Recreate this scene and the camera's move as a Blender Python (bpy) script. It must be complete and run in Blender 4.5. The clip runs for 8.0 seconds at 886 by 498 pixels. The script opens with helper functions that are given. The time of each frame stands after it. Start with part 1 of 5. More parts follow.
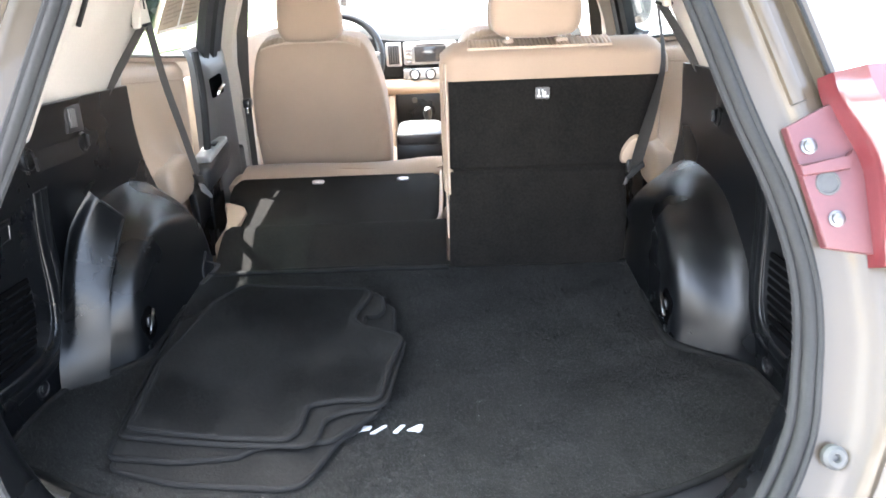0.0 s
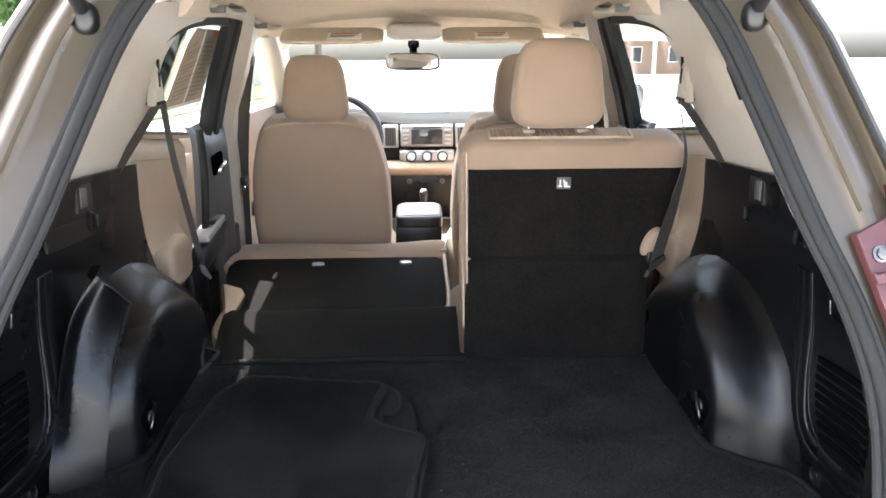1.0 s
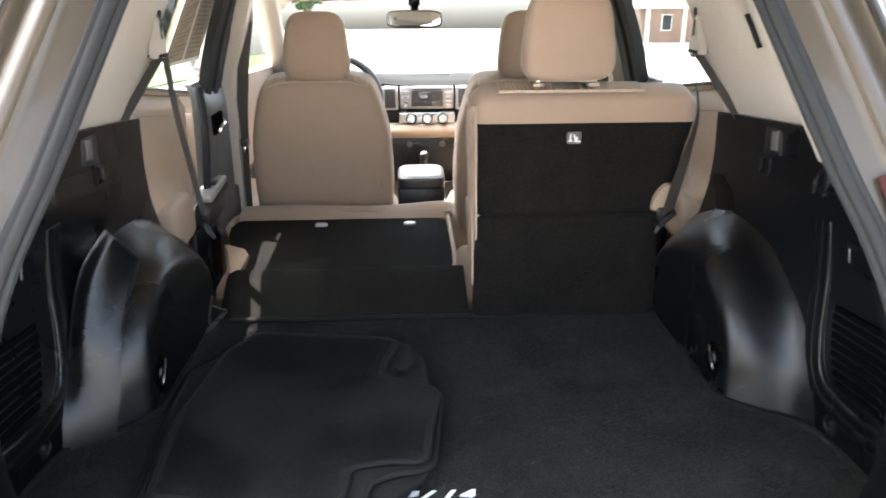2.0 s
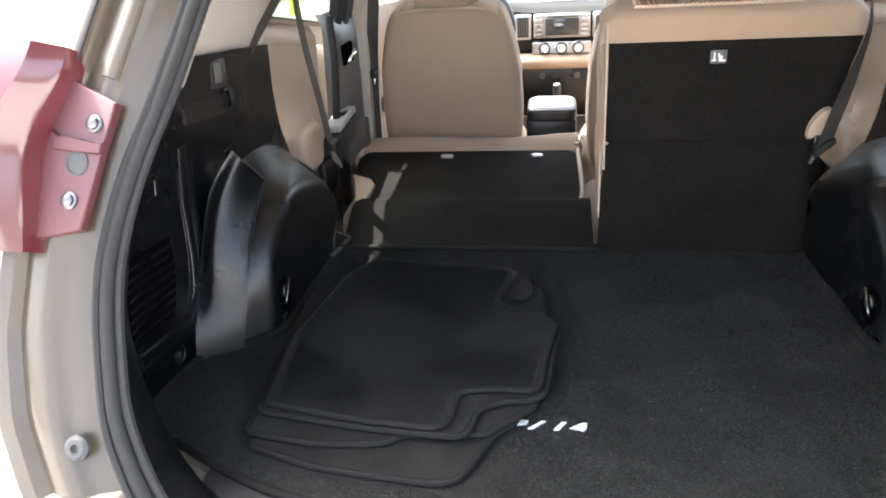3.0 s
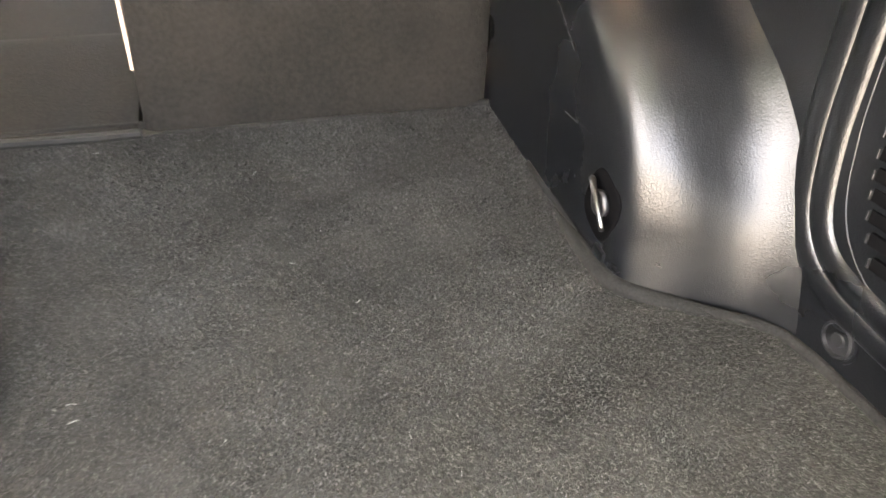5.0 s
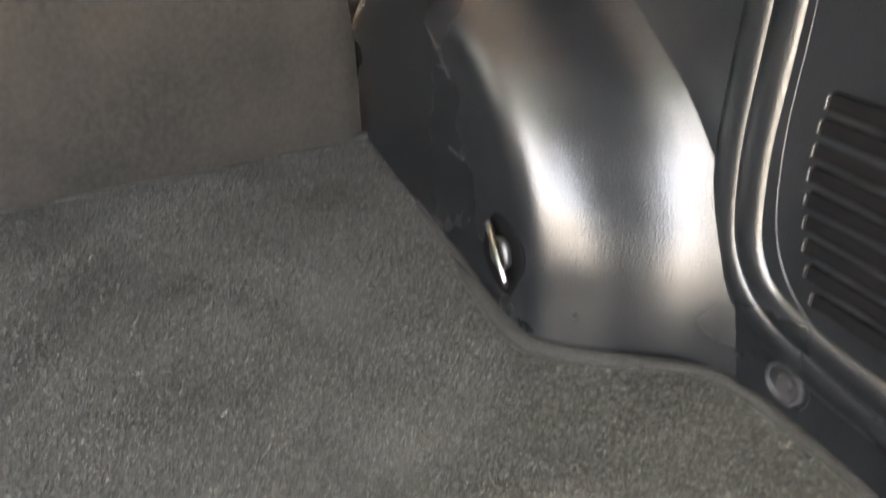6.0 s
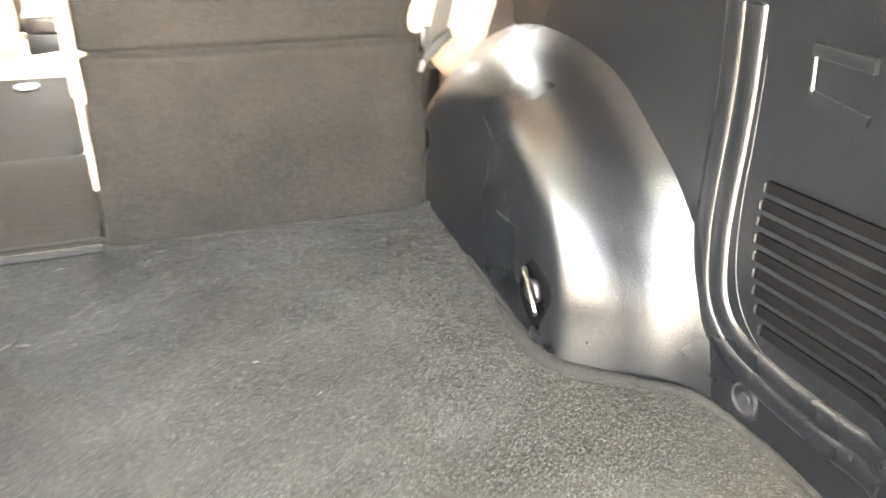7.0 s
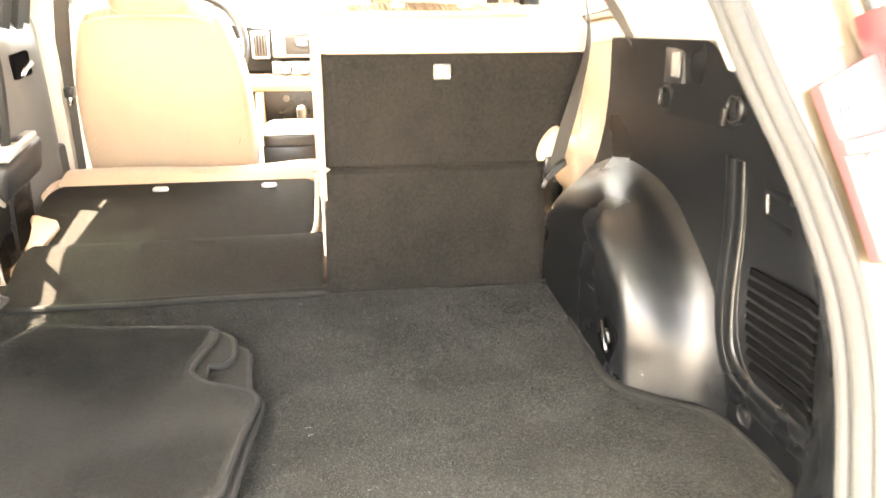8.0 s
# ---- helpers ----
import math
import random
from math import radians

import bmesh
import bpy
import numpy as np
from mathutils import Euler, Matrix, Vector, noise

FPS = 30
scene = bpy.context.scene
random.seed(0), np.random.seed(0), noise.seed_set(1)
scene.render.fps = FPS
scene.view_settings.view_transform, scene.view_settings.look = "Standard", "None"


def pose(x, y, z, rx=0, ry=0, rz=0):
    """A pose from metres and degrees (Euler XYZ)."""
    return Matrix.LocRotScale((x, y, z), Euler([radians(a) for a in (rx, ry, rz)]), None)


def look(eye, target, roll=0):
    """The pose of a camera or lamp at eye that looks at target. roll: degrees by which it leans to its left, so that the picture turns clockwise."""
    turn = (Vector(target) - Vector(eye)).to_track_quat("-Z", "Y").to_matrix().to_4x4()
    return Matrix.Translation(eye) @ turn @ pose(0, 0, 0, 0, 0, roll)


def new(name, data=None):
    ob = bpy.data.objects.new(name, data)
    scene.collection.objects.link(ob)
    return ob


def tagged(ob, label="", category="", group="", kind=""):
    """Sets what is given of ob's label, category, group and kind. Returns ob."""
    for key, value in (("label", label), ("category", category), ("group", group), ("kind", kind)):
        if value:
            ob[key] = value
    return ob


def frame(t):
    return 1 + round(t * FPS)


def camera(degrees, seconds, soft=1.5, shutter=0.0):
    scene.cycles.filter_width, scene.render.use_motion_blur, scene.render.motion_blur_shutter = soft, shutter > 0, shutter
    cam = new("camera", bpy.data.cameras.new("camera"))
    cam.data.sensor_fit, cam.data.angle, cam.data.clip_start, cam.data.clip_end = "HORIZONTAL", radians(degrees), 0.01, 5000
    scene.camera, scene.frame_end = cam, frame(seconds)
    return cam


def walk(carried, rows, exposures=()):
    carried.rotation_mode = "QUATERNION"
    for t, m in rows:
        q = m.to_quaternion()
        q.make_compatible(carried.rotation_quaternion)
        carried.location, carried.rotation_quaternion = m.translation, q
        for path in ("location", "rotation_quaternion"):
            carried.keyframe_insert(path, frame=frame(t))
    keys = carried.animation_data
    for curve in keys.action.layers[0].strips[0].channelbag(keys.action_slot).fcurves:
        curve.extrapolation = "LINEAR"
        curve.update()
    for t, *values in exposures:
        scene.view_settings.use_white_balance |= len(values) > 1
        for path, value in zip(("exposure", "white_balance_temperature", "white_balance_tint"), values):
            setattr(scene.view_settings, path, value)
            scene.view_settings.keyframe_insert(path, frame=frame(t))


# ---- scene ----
cam = camera(64.7, 8.0, soft=1.6, shutter=0.4)
PATH = [
    (0, (0.114, -0.573, 0.796), (0.072, 1.246, -0.034), -2.6),
    (0.5, (0.036, -0.543, 0.787), (0.038, 1.314, 0.044), -2.8),
    (1, (-0.009, -0.501, 0.808), (0.052, 1.395, 0.175), -0.2),
    (1.5, (-0.027, -0.483, 0.795), (0.111, 1.374, 0.067), -0.5),
    (2, (-0.051, -0.496, 0.769), (0.033, 1.372, 0.059), -0.2),
    (2.2, (-0.066, -0.496, 0.757), (-0.071, 1.358, 0.008), -1.5),
    (3.3, (0.047, -0.416, 0.698), (-0.283, 1.343, -0.196), -3.5),
    (3.5, (0.104, -0.36, 0.677), (-0.182, 1.383, -0.262), -3.6),
    (4, (0.167, -0.113, 0.606), (0.261, 1.621, -0.385), -3.3),
    (4.5, (0.195, 0.09, 0.515), (0.599, 1.683, -0.624), 1.7),
    (5.8, (0.296, 0.304, 0.411), (0.873, 1.713, -0.886), 1.4),
    (6, (0.302, 0.314, 0.427), (0.978, 1.74, -0.801), 0.9),
    (6.5, (0.27, 0.279, 0.458), (1.019, 1.797, -0.606), 1.2),
    (7, (0.213, 0.155, 0.496), (0.85, 1.748, -0.531), 2.6),
    (7.5, (0.164, -0.041, 0.571), (0.41, 1.732, -0.322), 0.2),
    (8, (0.121, -0.227, 0.643), (0.413, 1.588, -0.145), 0.7),
]

# The car stands on level ground; its load floor rises a little towards the front.
CAR = pose(0, 0, 0.74, 3.2, 0, 0)
EXPOSURES = [(0.0, 4.6, 6000, 8), (0.6, 3.95, 6100, 8), (1.0, 3.75, 6200, 8), (2.2, 3.65, 6300, 8), (3.3, 4.15, 6400, 10), (3.7, 5.2, 7300, 11), (4.5, 6.15, 7900, 12), (6.0, 6.35, 7500, 10), (6.5, 6.5, 7400, 8), (7.0, 7.5, 7700, 8), (7.5, 7.2, 8400, 10), (8.0, 6.5, 8700, 10)]
walk(cam, [(t, CAR @ look(eye, target, roll)) for t, eye, target, roll in PATH], EXPOSURES)

# ---- world and sun ----
SUN_WAY = Vector((-0.51, 0.26, 1.0)).normalized()  # towards the sun
world = bpy.data.worlds.new("world")
scene.world = world
world.use_nodes = True
wn = world.node_tree.nodes
sky = wn.new("ShaderNodeTexSky")
sky.sky_type, sky.sun_disc = "NISHITA", False
sky.sun_elevation = math.asin(SUN_WAY.z)
sky.sun_rotation = math.atan2(SUN_WAY.x, SUN_WAY.y)
sky.air_density, sky.dust_density, sky.ozone_density = 0.8, 6.0, 0.6
milky = wn.new("ShaderNodeHueSaturation")  # a hazy summer sky, paler than clear blue
milky.inputs["Saturation"].default_value = 0.60
world.node_tree.links.new(sky.outputs[0], milky.inputs["Color"])
world.node_tree.links.new(milky.outputs[0], wn["Background"].inputs[0])
wn["Background"].inputs[1].default_value = 0.15
sun = new("sun", bpy.data.lights.new("sun", "SUN"))
sun.data.energy, sun.data.angle, sun.data.color = 2.0, radians(0.5), (1.0, 0.95, 0.88)
sun.matrix_basis = look(SUN_WAY * 50, (0, 0, 0))

# ---- materials ----
def material(name, color, rough=0.5, metal=0.0, vary=0.15, big=3.0, fine=150.0, bump=0.0, grain=900.0, cells=False,
             coat=0.0, sheen=0.0, spec=0.5, tint=None, wave=None, emit=0.0, alpha_glass=False):
    m = bpy.data.materials.new(name)
    m.use_nodes = True
    nt = m.node_tree
    n, link = nt.nodes, nt.links.new
    b = n["Principled BSDF"]
    b.inputs["Roughness"].default_value = rough
    b.inputs["Metallic"].default_value = metal
    b.inputs["Coat Weight"].default_value = coat
    b.inputs["Sheen Weight"].default_value = sheen
    b.inputs["Specular IOR Level"].default_value = spec
    tc = n.new("ShaderNodeTexCoord")
    large, small = n.new("ShaderNodeTexNoise"), n.new("ShaderNodeTexNoise")
    large.inputs["Scale"].default_value, small.inputs["Scale"].default_value = big, fine
    large.inputs["Detail"].default_value, small.inputs["Detail"].default_value = 6, 3
    link(tc.outputs["Object"], large.inputs["Vector"])
    link(tc.outputs["Object"], small.inputs["Vector"])
    add = n.new("ShaderNodeMath")
    add.operation = "ADD"
    link(large.outputs["Fac"], add.inputs[0])
    link(small.outputs["Fac"], add.inputs[1])
    ramp = n.new("ShaderNodeMapRange")
    ramp.inputs["From Min"].default_value, ramp.inputs["From Max"].default_value = 0.65, 1.35
    link(add.outputs[0], ramp.inputs["Value"])
    mix = n.new("ShaderNodeMix")
    mix.data_type = "RGBA"
    other = tint or color
    mix.inputs[6].default_value = (*[c * (1 - vary) for c in color], 1)
    mix.inputs[7].default_value = (*[min(1.0, c * (1 + vary)) for c in other], 1)
    link(ramp.outputs[0], mix.inputs[0])
    link(mix.outputs[2], b.inputs["Base Color"])
    worn = n.new("ShaderNodeMapRange")
    worn.inputs["From Min"].default_value, worn.inputs["From Max"].default_value = 0.3, 0.7
    worn.inputs["To Min"].default_value, worn.inputs["To Max"].default_value = max(0.02, rough * 0.88), min(1.0, rough * 1.12)
    link(large.outputs["Fac"], worn.inputs["Value"])
    link(worn.outputs[0], b.inputs["Roughness"])
    if bump:
        if wave:
            g = n.new("ShaderNodeTexWave")
            g.bands_direction = wave
            height = g.outputs["Fac"]
        elif cells:
            g = n.new("ShaderNodeTexVoronoi")
            height = g.outputs["Distance"]
        else:
            g = n.new("ShaderNodeTexNoise")
            g.inputs["Detail"].default_value = 4
            height = g.outputs["Fac"]
        g.inputs["Scale"].default_value = grain
        link(tc.outputs["Object"], g.inputs["Vector"])
        bp = n.new("ShaderNodeBump")
        bp.inputs["Strength"].default_value, bp.inputs["Distance"].default_value = bump, 0.001
        link(height, bp.inputs["Height"])
        link(bp.outputs[0], b.inputs["Normal"])
    if emit:
        b.inputs["Emission Color"].default_value = (*color, 1)
        b.inputs["Emission Strength"].default_value = emit
    return m


def glass(name, color=(1, 1, 1), rough=0.0):
    m = bpy.data.materials.new(name)
    m.use_nodes = True
    n = m.node_tree.nodes
    n.remove(n["Principled BSDF"])
    clear, shine, edge, power, mix = (n.new("ShaderNodeBsdfTransparent"), n.new("ShaderNodeBsdfGlossy"), n.new("ShaderNodeLayerWeight"), n.new("ShaderNodeMath"), n.new("ShaderNodeMixShader"))
    clear.inputs[0].default_value = (*color, 1)
    shine.inputs["Roughness"].default_value = rough
    edge.inputs["Blend"].default_value = 0.5
    power.operation = "POWER"
    power.inputs[1].default_value = 5.0
    link = m.node_tree.links.new
    link(edge.outputs["Facing"], power.inputs[0])
    link(power.outputs[0], mix.inputs[0])
    link(clear.outputs[0], mix.inputs[1])
    link(shine.outputs[0], mix.inputs[2])
    link(mix.outputs[0], n["Material Output"].inputs[0])
    return m


BLACK = material("black_grained_plastic", (0.0030, 0.0034, 0.0041), 0.285, vary=0.12, big=5, fine=220, bump=0.20, grain=640, cells=True, spec=0.42)
BLACK_SMOOTH = material("black_satin_plastic", (0.011, 0.011, 0.012), 0.34, vary=0.1, big=8, fine=300, bump=0.05, grain=700)
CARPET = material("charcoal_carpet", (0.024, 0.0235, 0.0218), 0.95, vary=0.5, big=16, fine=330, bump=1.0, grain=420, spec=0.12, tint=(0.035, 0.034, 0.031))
# darker copy of CARPET: the shade of absent tufts is put into its colour
CARPET_EDGE_SHADE = material("charcoal_carpet_edge_shade", (0.0105, 0.0102, 0.0095), 0.95, vary=0.5, big=16, fine=330, bump=1.0, grain=420, spec=0.12)
LINT = material("grey_lint", (0.28, 0.275, 0.265), 0.9, vary=0.2, big=40, fine=600)
MAT_PILE = material("black_mat_carpet", (0.0140, 0.0136, 0.0126), 0.95, vary=0.5, big=11, fine=190, bump=1.0, grain=300, spec=0.1)
BINDING = material("mat_edge_binding", (0.008, 0.0079, 0.0077), 0.8, vary=0.3, big=20, fine=600, bump=0.6, grain=900, spec=0.2)
PANEL_FELT = material("seatback_felt", (0.0080, 0.0077, 0.0070), 0.95, vary=0.50, big=12, fine=170, bump=1.0, grain=420, spec=0.1, tint=(0.0100, 0.0088, 0.0077))
TAN = material("tan_seat_fabric", (0.305, 0.222, 0.160), 0.85, vary=0.1, big=5, fine=700, bump=0.35, grain=900, sheen=0.2, spec=0.2)
TAN_SEAM = material("tan_stitching", (0.22, 0.155, 0.105), 0.85, vary=0.15, big=20, fine=500)
TAN_VINYL = material("tan_vinyl", (0.37, 0.277, 0.200), 0.5, vary=0.08, big=6, fine=300, bump=0.12, grain=700, cells=True)
BEIGE = material("beige_pillar_plastic", (0.43, 0.39, 0.335), 0.5, vary=0.06, big=4, fine=260, bump=0.1, grain=600)
HEADLINER = material("beige_headliner_felt", (0.62, 0.54, 0.44), 0.95, vary=0.06, big=3, fine=500, bump=0.25, grain=800, spec=0.1)
RUBBER = material("black_rubber", (0.013, 0.013, 0.0128), 0.7, vary=0.2, big=9, fine=180, bump=0.05, grain=300, spec=0.3)
GREY_TRIM = material("grey_satin_trim", (0.10, 0.098, 0.095), 0.38, vary=0.08, big=6, fine=300, bump=0.04, grain=500)
DASH_GRAIN = material("grained_grey_dash", (0.026, 0.0257, 0.0252), 0.85, vary=0.15, big=5, fine=300, bump=0.15, grain=520, cells=True, spec=0.06)
PALE_GREY = material("pale_grey_armrest_plastic", (0.30, 0.295, 0.285), 0.42, vary=0.06, big=8, fine=300, bump=0.05, grain=600)
# no shine at all; keeps gaps and recesses as dark as shade would
GROOVE = material("matt_black_groove", (0.0025, 0.0025, 0.0027), 1.0, vary=0.1, big=9, fine=300, spec=0.0)
DARK_TRIM = material("dark_grey_door_plastic", (0.026, 0.026, 0.027), 0.36, vary=0.1, big=7, fine=300, bump=0.05, grain=600)
SILVER = material("silver_trim", (0.5, 0.5, 0.5), 0.3, metal=0.7, vary=0.06)
DULL_METAL = material("dull_steel", (0.17, 0.17, 0.17), 0.3, metal=1.0, vary=0.1)
CHROME = material("bright_metal", (0.75, 0.75, 0.74), 0.16, metal=1.0, vary=0.05)
WEBBING = material("grey_belt_webbing", (0.070, 0.065, 0.060), 0.8, vary=0.12, big=9, fine=500, bump=0.6, grain=300, wave="DIAGONAL", spec=0.25)
PAINT = material("champagne_paint", (0.066, 0.051, 0.033), 0.36, metal=0.3, vary=0.06, big=2, fine=900, coat=0.35)
BUMPER = material("grey_bumper_plastic", (0.16, 0.155, 0.15), 0.5, vary=0.1, big=6, fine=200, bump=0.1, grain=500)
BUMP_RUBBER = material("grey_stop_rubber", (0.045, 0.045, 0.044), 0.6, vary=0.12)
RED_LENS = material("red_lamp_lens", (0.085, 0.016, 0.019), 0.2, vary=0.06, coat=0.6, spec=0.6)
RED_BODY = material("red_lamp_housing", (0.080, 0.026, 0.029), 0.45, vary=0.08)
SCREEN = material("dark_display_glass", (0.03, 0.032, 0.035), 0.1, vary=0.05, coat=0.6)
WHITE = material("white_plastic", (0.72, 0.71, 0.69), 0.45, vary=0.04)
PAPER = material("printed_paper", (0.42, 0.34, 0.25), 0.8, vary=0.12, big=14, fine=60)
PAPER_WHITE = material("white_paper", (0.8, 0.79, 0.76), 0.8, vary=0.03)
INK = material("faded_ink", (0.29, 0.235, 0.175), 0.8, vary=0.1)
ORANGE = material("orange_print", (0.55, 0.2, 0.06), 0.7, vary=0.1)
EMBROIDERY = material("grey_white_embroidery", (0.62, 0.62, 0.61), 0.7, vary=0.12, big=30, fine=900, bump=0.7, grain=900)
MIRROR = material("mirror_glass", (0.9, 0.9, 0.9), 0.02, metal=1.0, vary=0.01)
FLOOR_DARK = material("cabin_carpet", (0.06, 0.052, 0.045), 0.95, vary=0.3, big=8, fine=300, bump=0.7, grain=500)
CONCRETE = material("sunlit_concrete", (0.42, 0.405, 0.38), 0.9, vary=0.12, big=0.35, fine=9, bump=0.4, grain=60)
GRASS = material("lawn", (0.095, 0.135, 0.045), 0.9, vary=0.3, big=0.8, fine=14, bump=0.8, grain=40)
BRICK = material("red_brown_brick", (0.20, 0.128, 0.094), 0.9, vary=0.2, big=1.2, fine=14)
ROOF = material("brown_shingle", (0.15, 0.095, 0.065), 0.9, vary=0.2, big=0.8, fine=12)
STUCCO = material("pale_stucco", (0.6, 0.57, 0.52), 0.9, vary=0.06, big=0.6, fine=12)
PANE_DARK = material("dark_window_pane", (0.02, 0.024, 0.03), 0.08, vary=0.1)
CAR_RED = material("red_car_paint", (0.4, 0.02, 0.02), 0.25, vary=0.05, coat=1.0)
YELLOW = material("yellow_paint", (0.62, 0.44, 0.03), 0.5, vary=0.08)
LEAF = material("leaves", (0.05, 0.10, 0.025), 0.7, vary=0.35, big=2, fine=20)
BARK = material("bark", (0.12, 0.085, 0.06), 0.9, vary=0.3, big=4, fine=30, bump=0.6, grain=40)
GLASS = glass("window_glass", (0.9, 0.93, 0.91))
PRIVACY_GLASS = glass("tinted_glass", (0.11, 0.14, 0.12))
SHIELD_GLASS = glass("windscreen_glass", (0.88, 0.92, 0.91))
# tint added to hold back the sun, not the window's own colour
SUN_BLOCK_GLASS = glass("sun_block_glass", (0.17, 0.20, 0.185))
# ---- builders ----
ORIGIN = {}


def thing(name, at=(0, 0, 0), label="", category="", group="", kind="", outside=False):
    """A top-level thing: an Empty at its base, in the car's own axes unless it stands outside."""
    ob = new(name)
    ob.empty_display_size = 0.05
    m = pose(*at)
    ob.matrix_basis = m if outside else CAR @ m
    ORIGIN[ob] = Vector(at)
    return tagged(ob, label, category, group, kind)


def part(name, bm, mat, parent, label="", kind="", sharp=38):
    """One mesh object under a thing or a part; bm is in the axes of the car (or of the ground)."""
    at = ORIGIN[parent]
    bm.transform(Matrix.Translation(-at))
    bmesh.ops.recalc_face_normals(bm, faces=bm.faces)
    me = bpy.data.meshes.new(name)
    bm.to_mesh(me)
    bm.free()
    me.materials.append(mat)
    me.shade_smooth()
    me.set_sharp_from_angle(angle=radians(sharp))
    ob = new(name, me)
    ob.parent = parent
    ORIGIN[ob] = at
    if label:
        ob["label"] = label
    if kind:
        ob["kind"] = kind
    return ob


def solid(name, bm, mat, label, category, kind="structure", outside=False, sharp=38):
    """A top-level single mesh."""
    bmesh.ops.recalc_face_normals(bm, faces=bm.faces)
    me = bpy.data.meshes.new(name)
    bm.to_mesh(me)
    bm.free()
    me.materials.append(mat)
    me.shade_smooth()
    me.set_sharp_from_angle(angle=radians(sharp))
    ob = new(name, me)
    if not outside:
        ob.matrix_basis = CAR
    ORIGIN[ob] = Vector((0, 0, 0))
    return tagged(ob, label, category, "", kind)


def box(bm, lo, hi, r=0.004, seg=2, turn=None):
    """A box between two corners, with rounded edges; turn: a matrix about its middle."""
    lo, hi = Vector(lo), Vector(hi)
    mid, size = (lo + hi) / 2, hi - lo
    m = Matrix.Translation(mid) @ (turn if turn else Matrix.Identity(4)) @ Matrix.Diagonal((*size, 1))
    vs = bmesh.ops.create_cube(bm, size=1, matrix=m)["verts"]
    if r:
        es = list({e for v in vs for e in v.link_edges})
        bmesh.ops.bevel(bm, geom=es, offset=min(r, min(abs(s) for s in size) * 0.45), segments=seg, affect="EDGES", profile=0.5)
    return bm


def blob(bm, mid, size, k=5.0, cuts=9, shape=None, turn=None):
    """A rounded cushion: a fine cube drawn towards a superellipsoid of power k; shape moves each unit point."""
    n = cuts
    grid = {}
    faces = []
    def vert(i, j, l):
        key = (i, j, l)
        if key not in grid:
            p = Vector((2 * i / n - 1, 2 * j / n - 1, 2 * l / n - 1))
            big = max(abs(c) for c in p)
            norm = sum(abs(c) ** k for c in p) ** (1 / k)
            p = p * (big / norm if norm else 1)
            if shape:
                p = Vector(shape(p))
            p = Vector((p.x * size[0] / 2, p.y * size[1] / 2, p.z * size[2] / 2))
            if turn:
                p = turn @ p
            grid[key] = bm.verts.new(p + Vector(mid))
        return grid[key]
    for a in range(n):
        for b in range(n):
            for lim in (0, n):
                faces.append([vert(lim, a, b), vert(lim, a + 1, b), vert(lim, a + 1, b + 1), vert(lim, a, b + 1)])
                faces.append([vert(a, lim, b), vert(a + 1, lim, b), vert(a + 1, lim, b + 1), vert(a, lim, b + 1)])
                faces.append([vert(a, b, lim), vert(a + 1, b, lim), vert(a + 1, b + 1, lim), vert(a, b + 1, lim)])
    for f in faces:
        bm.faces.new(f)
    return bm


def smooth_path(points, per=6, closed=False):
    """A Catmull-Rom line through the points."""
    pts = [Vector(p) for p in points]
    n = len(pts)
    out = []
    for i in range(n if closed else n - 1):
        if closed:
            a, b, c, d = pts[i - 1], pts[i], pts[(i + 1) % n], pts[(i + 2) % n]
        else:
            a, b, c, d = pts[max(i - 1, 0)], pts[i], pts[i + 1], pts[min(i + 2, n - 1)]
        for s in range(per):
            t = s / per
            out.append(0.5 * ((2 * b) + (c - a) * t + (2 * a - 5 * b + 4 * c - d) * t * t + (3 * b - a - 3 * c + d) * t ** 3))
    if not closed:
        out.append(pts[-1])
    return out


def sweep(bm, path, profile, closed=False, up=(0, 0, 1), caps=True):
    """Carry a closed 2D profile (side, up) along a path."""
    path = [Vector(p) for p in path]
    n, rings = len(path), []
    up = Vector(up)
    for i, p in enumerate(path):
        if closed:
            way = path[(i + 1) % n] - path[i - 1]
        else:
            way = path[min(i + 1, n - 1)] - path[max(i - 1, 0)]
        way.normalize()
        side = way.cross(up)
        if side.length < 1e-4:
            side = way.cross(Vector((0.3, 1, 0.1)))
        side.normalize()
        top = side.cross(way).normalized()
        rings.append([bm.verts.new(p + side * a + top * b) for a, b in profile])
    m = len(profile)
    for i in range(n if closed else n - 1):
        r, q = rings[i], rings[(i + 1) % n]
        for j in range(m):
            bm.faces.new((r[j], r[(j + 1) % m], q[(j + 1) % m], q[j]))
    if caps and not closed:
        bm.faces.new(rings[0])
        bm.faces.new(rings[-1][::-1])
    return bm


def ring(rx, ry=None, n=10):
    ry = rx if ry is None else ry
    return [(rx * math.cos(2 * math.pi * i / n), ry * math.sin(2 * math.pi * i / n)) for i in range(n)]


def rect(w, h):
    return [(-w / 2, -h / 2), (w / 2, -h / 2), (w / 2, h / 2), (-w / 2, h / 2)]


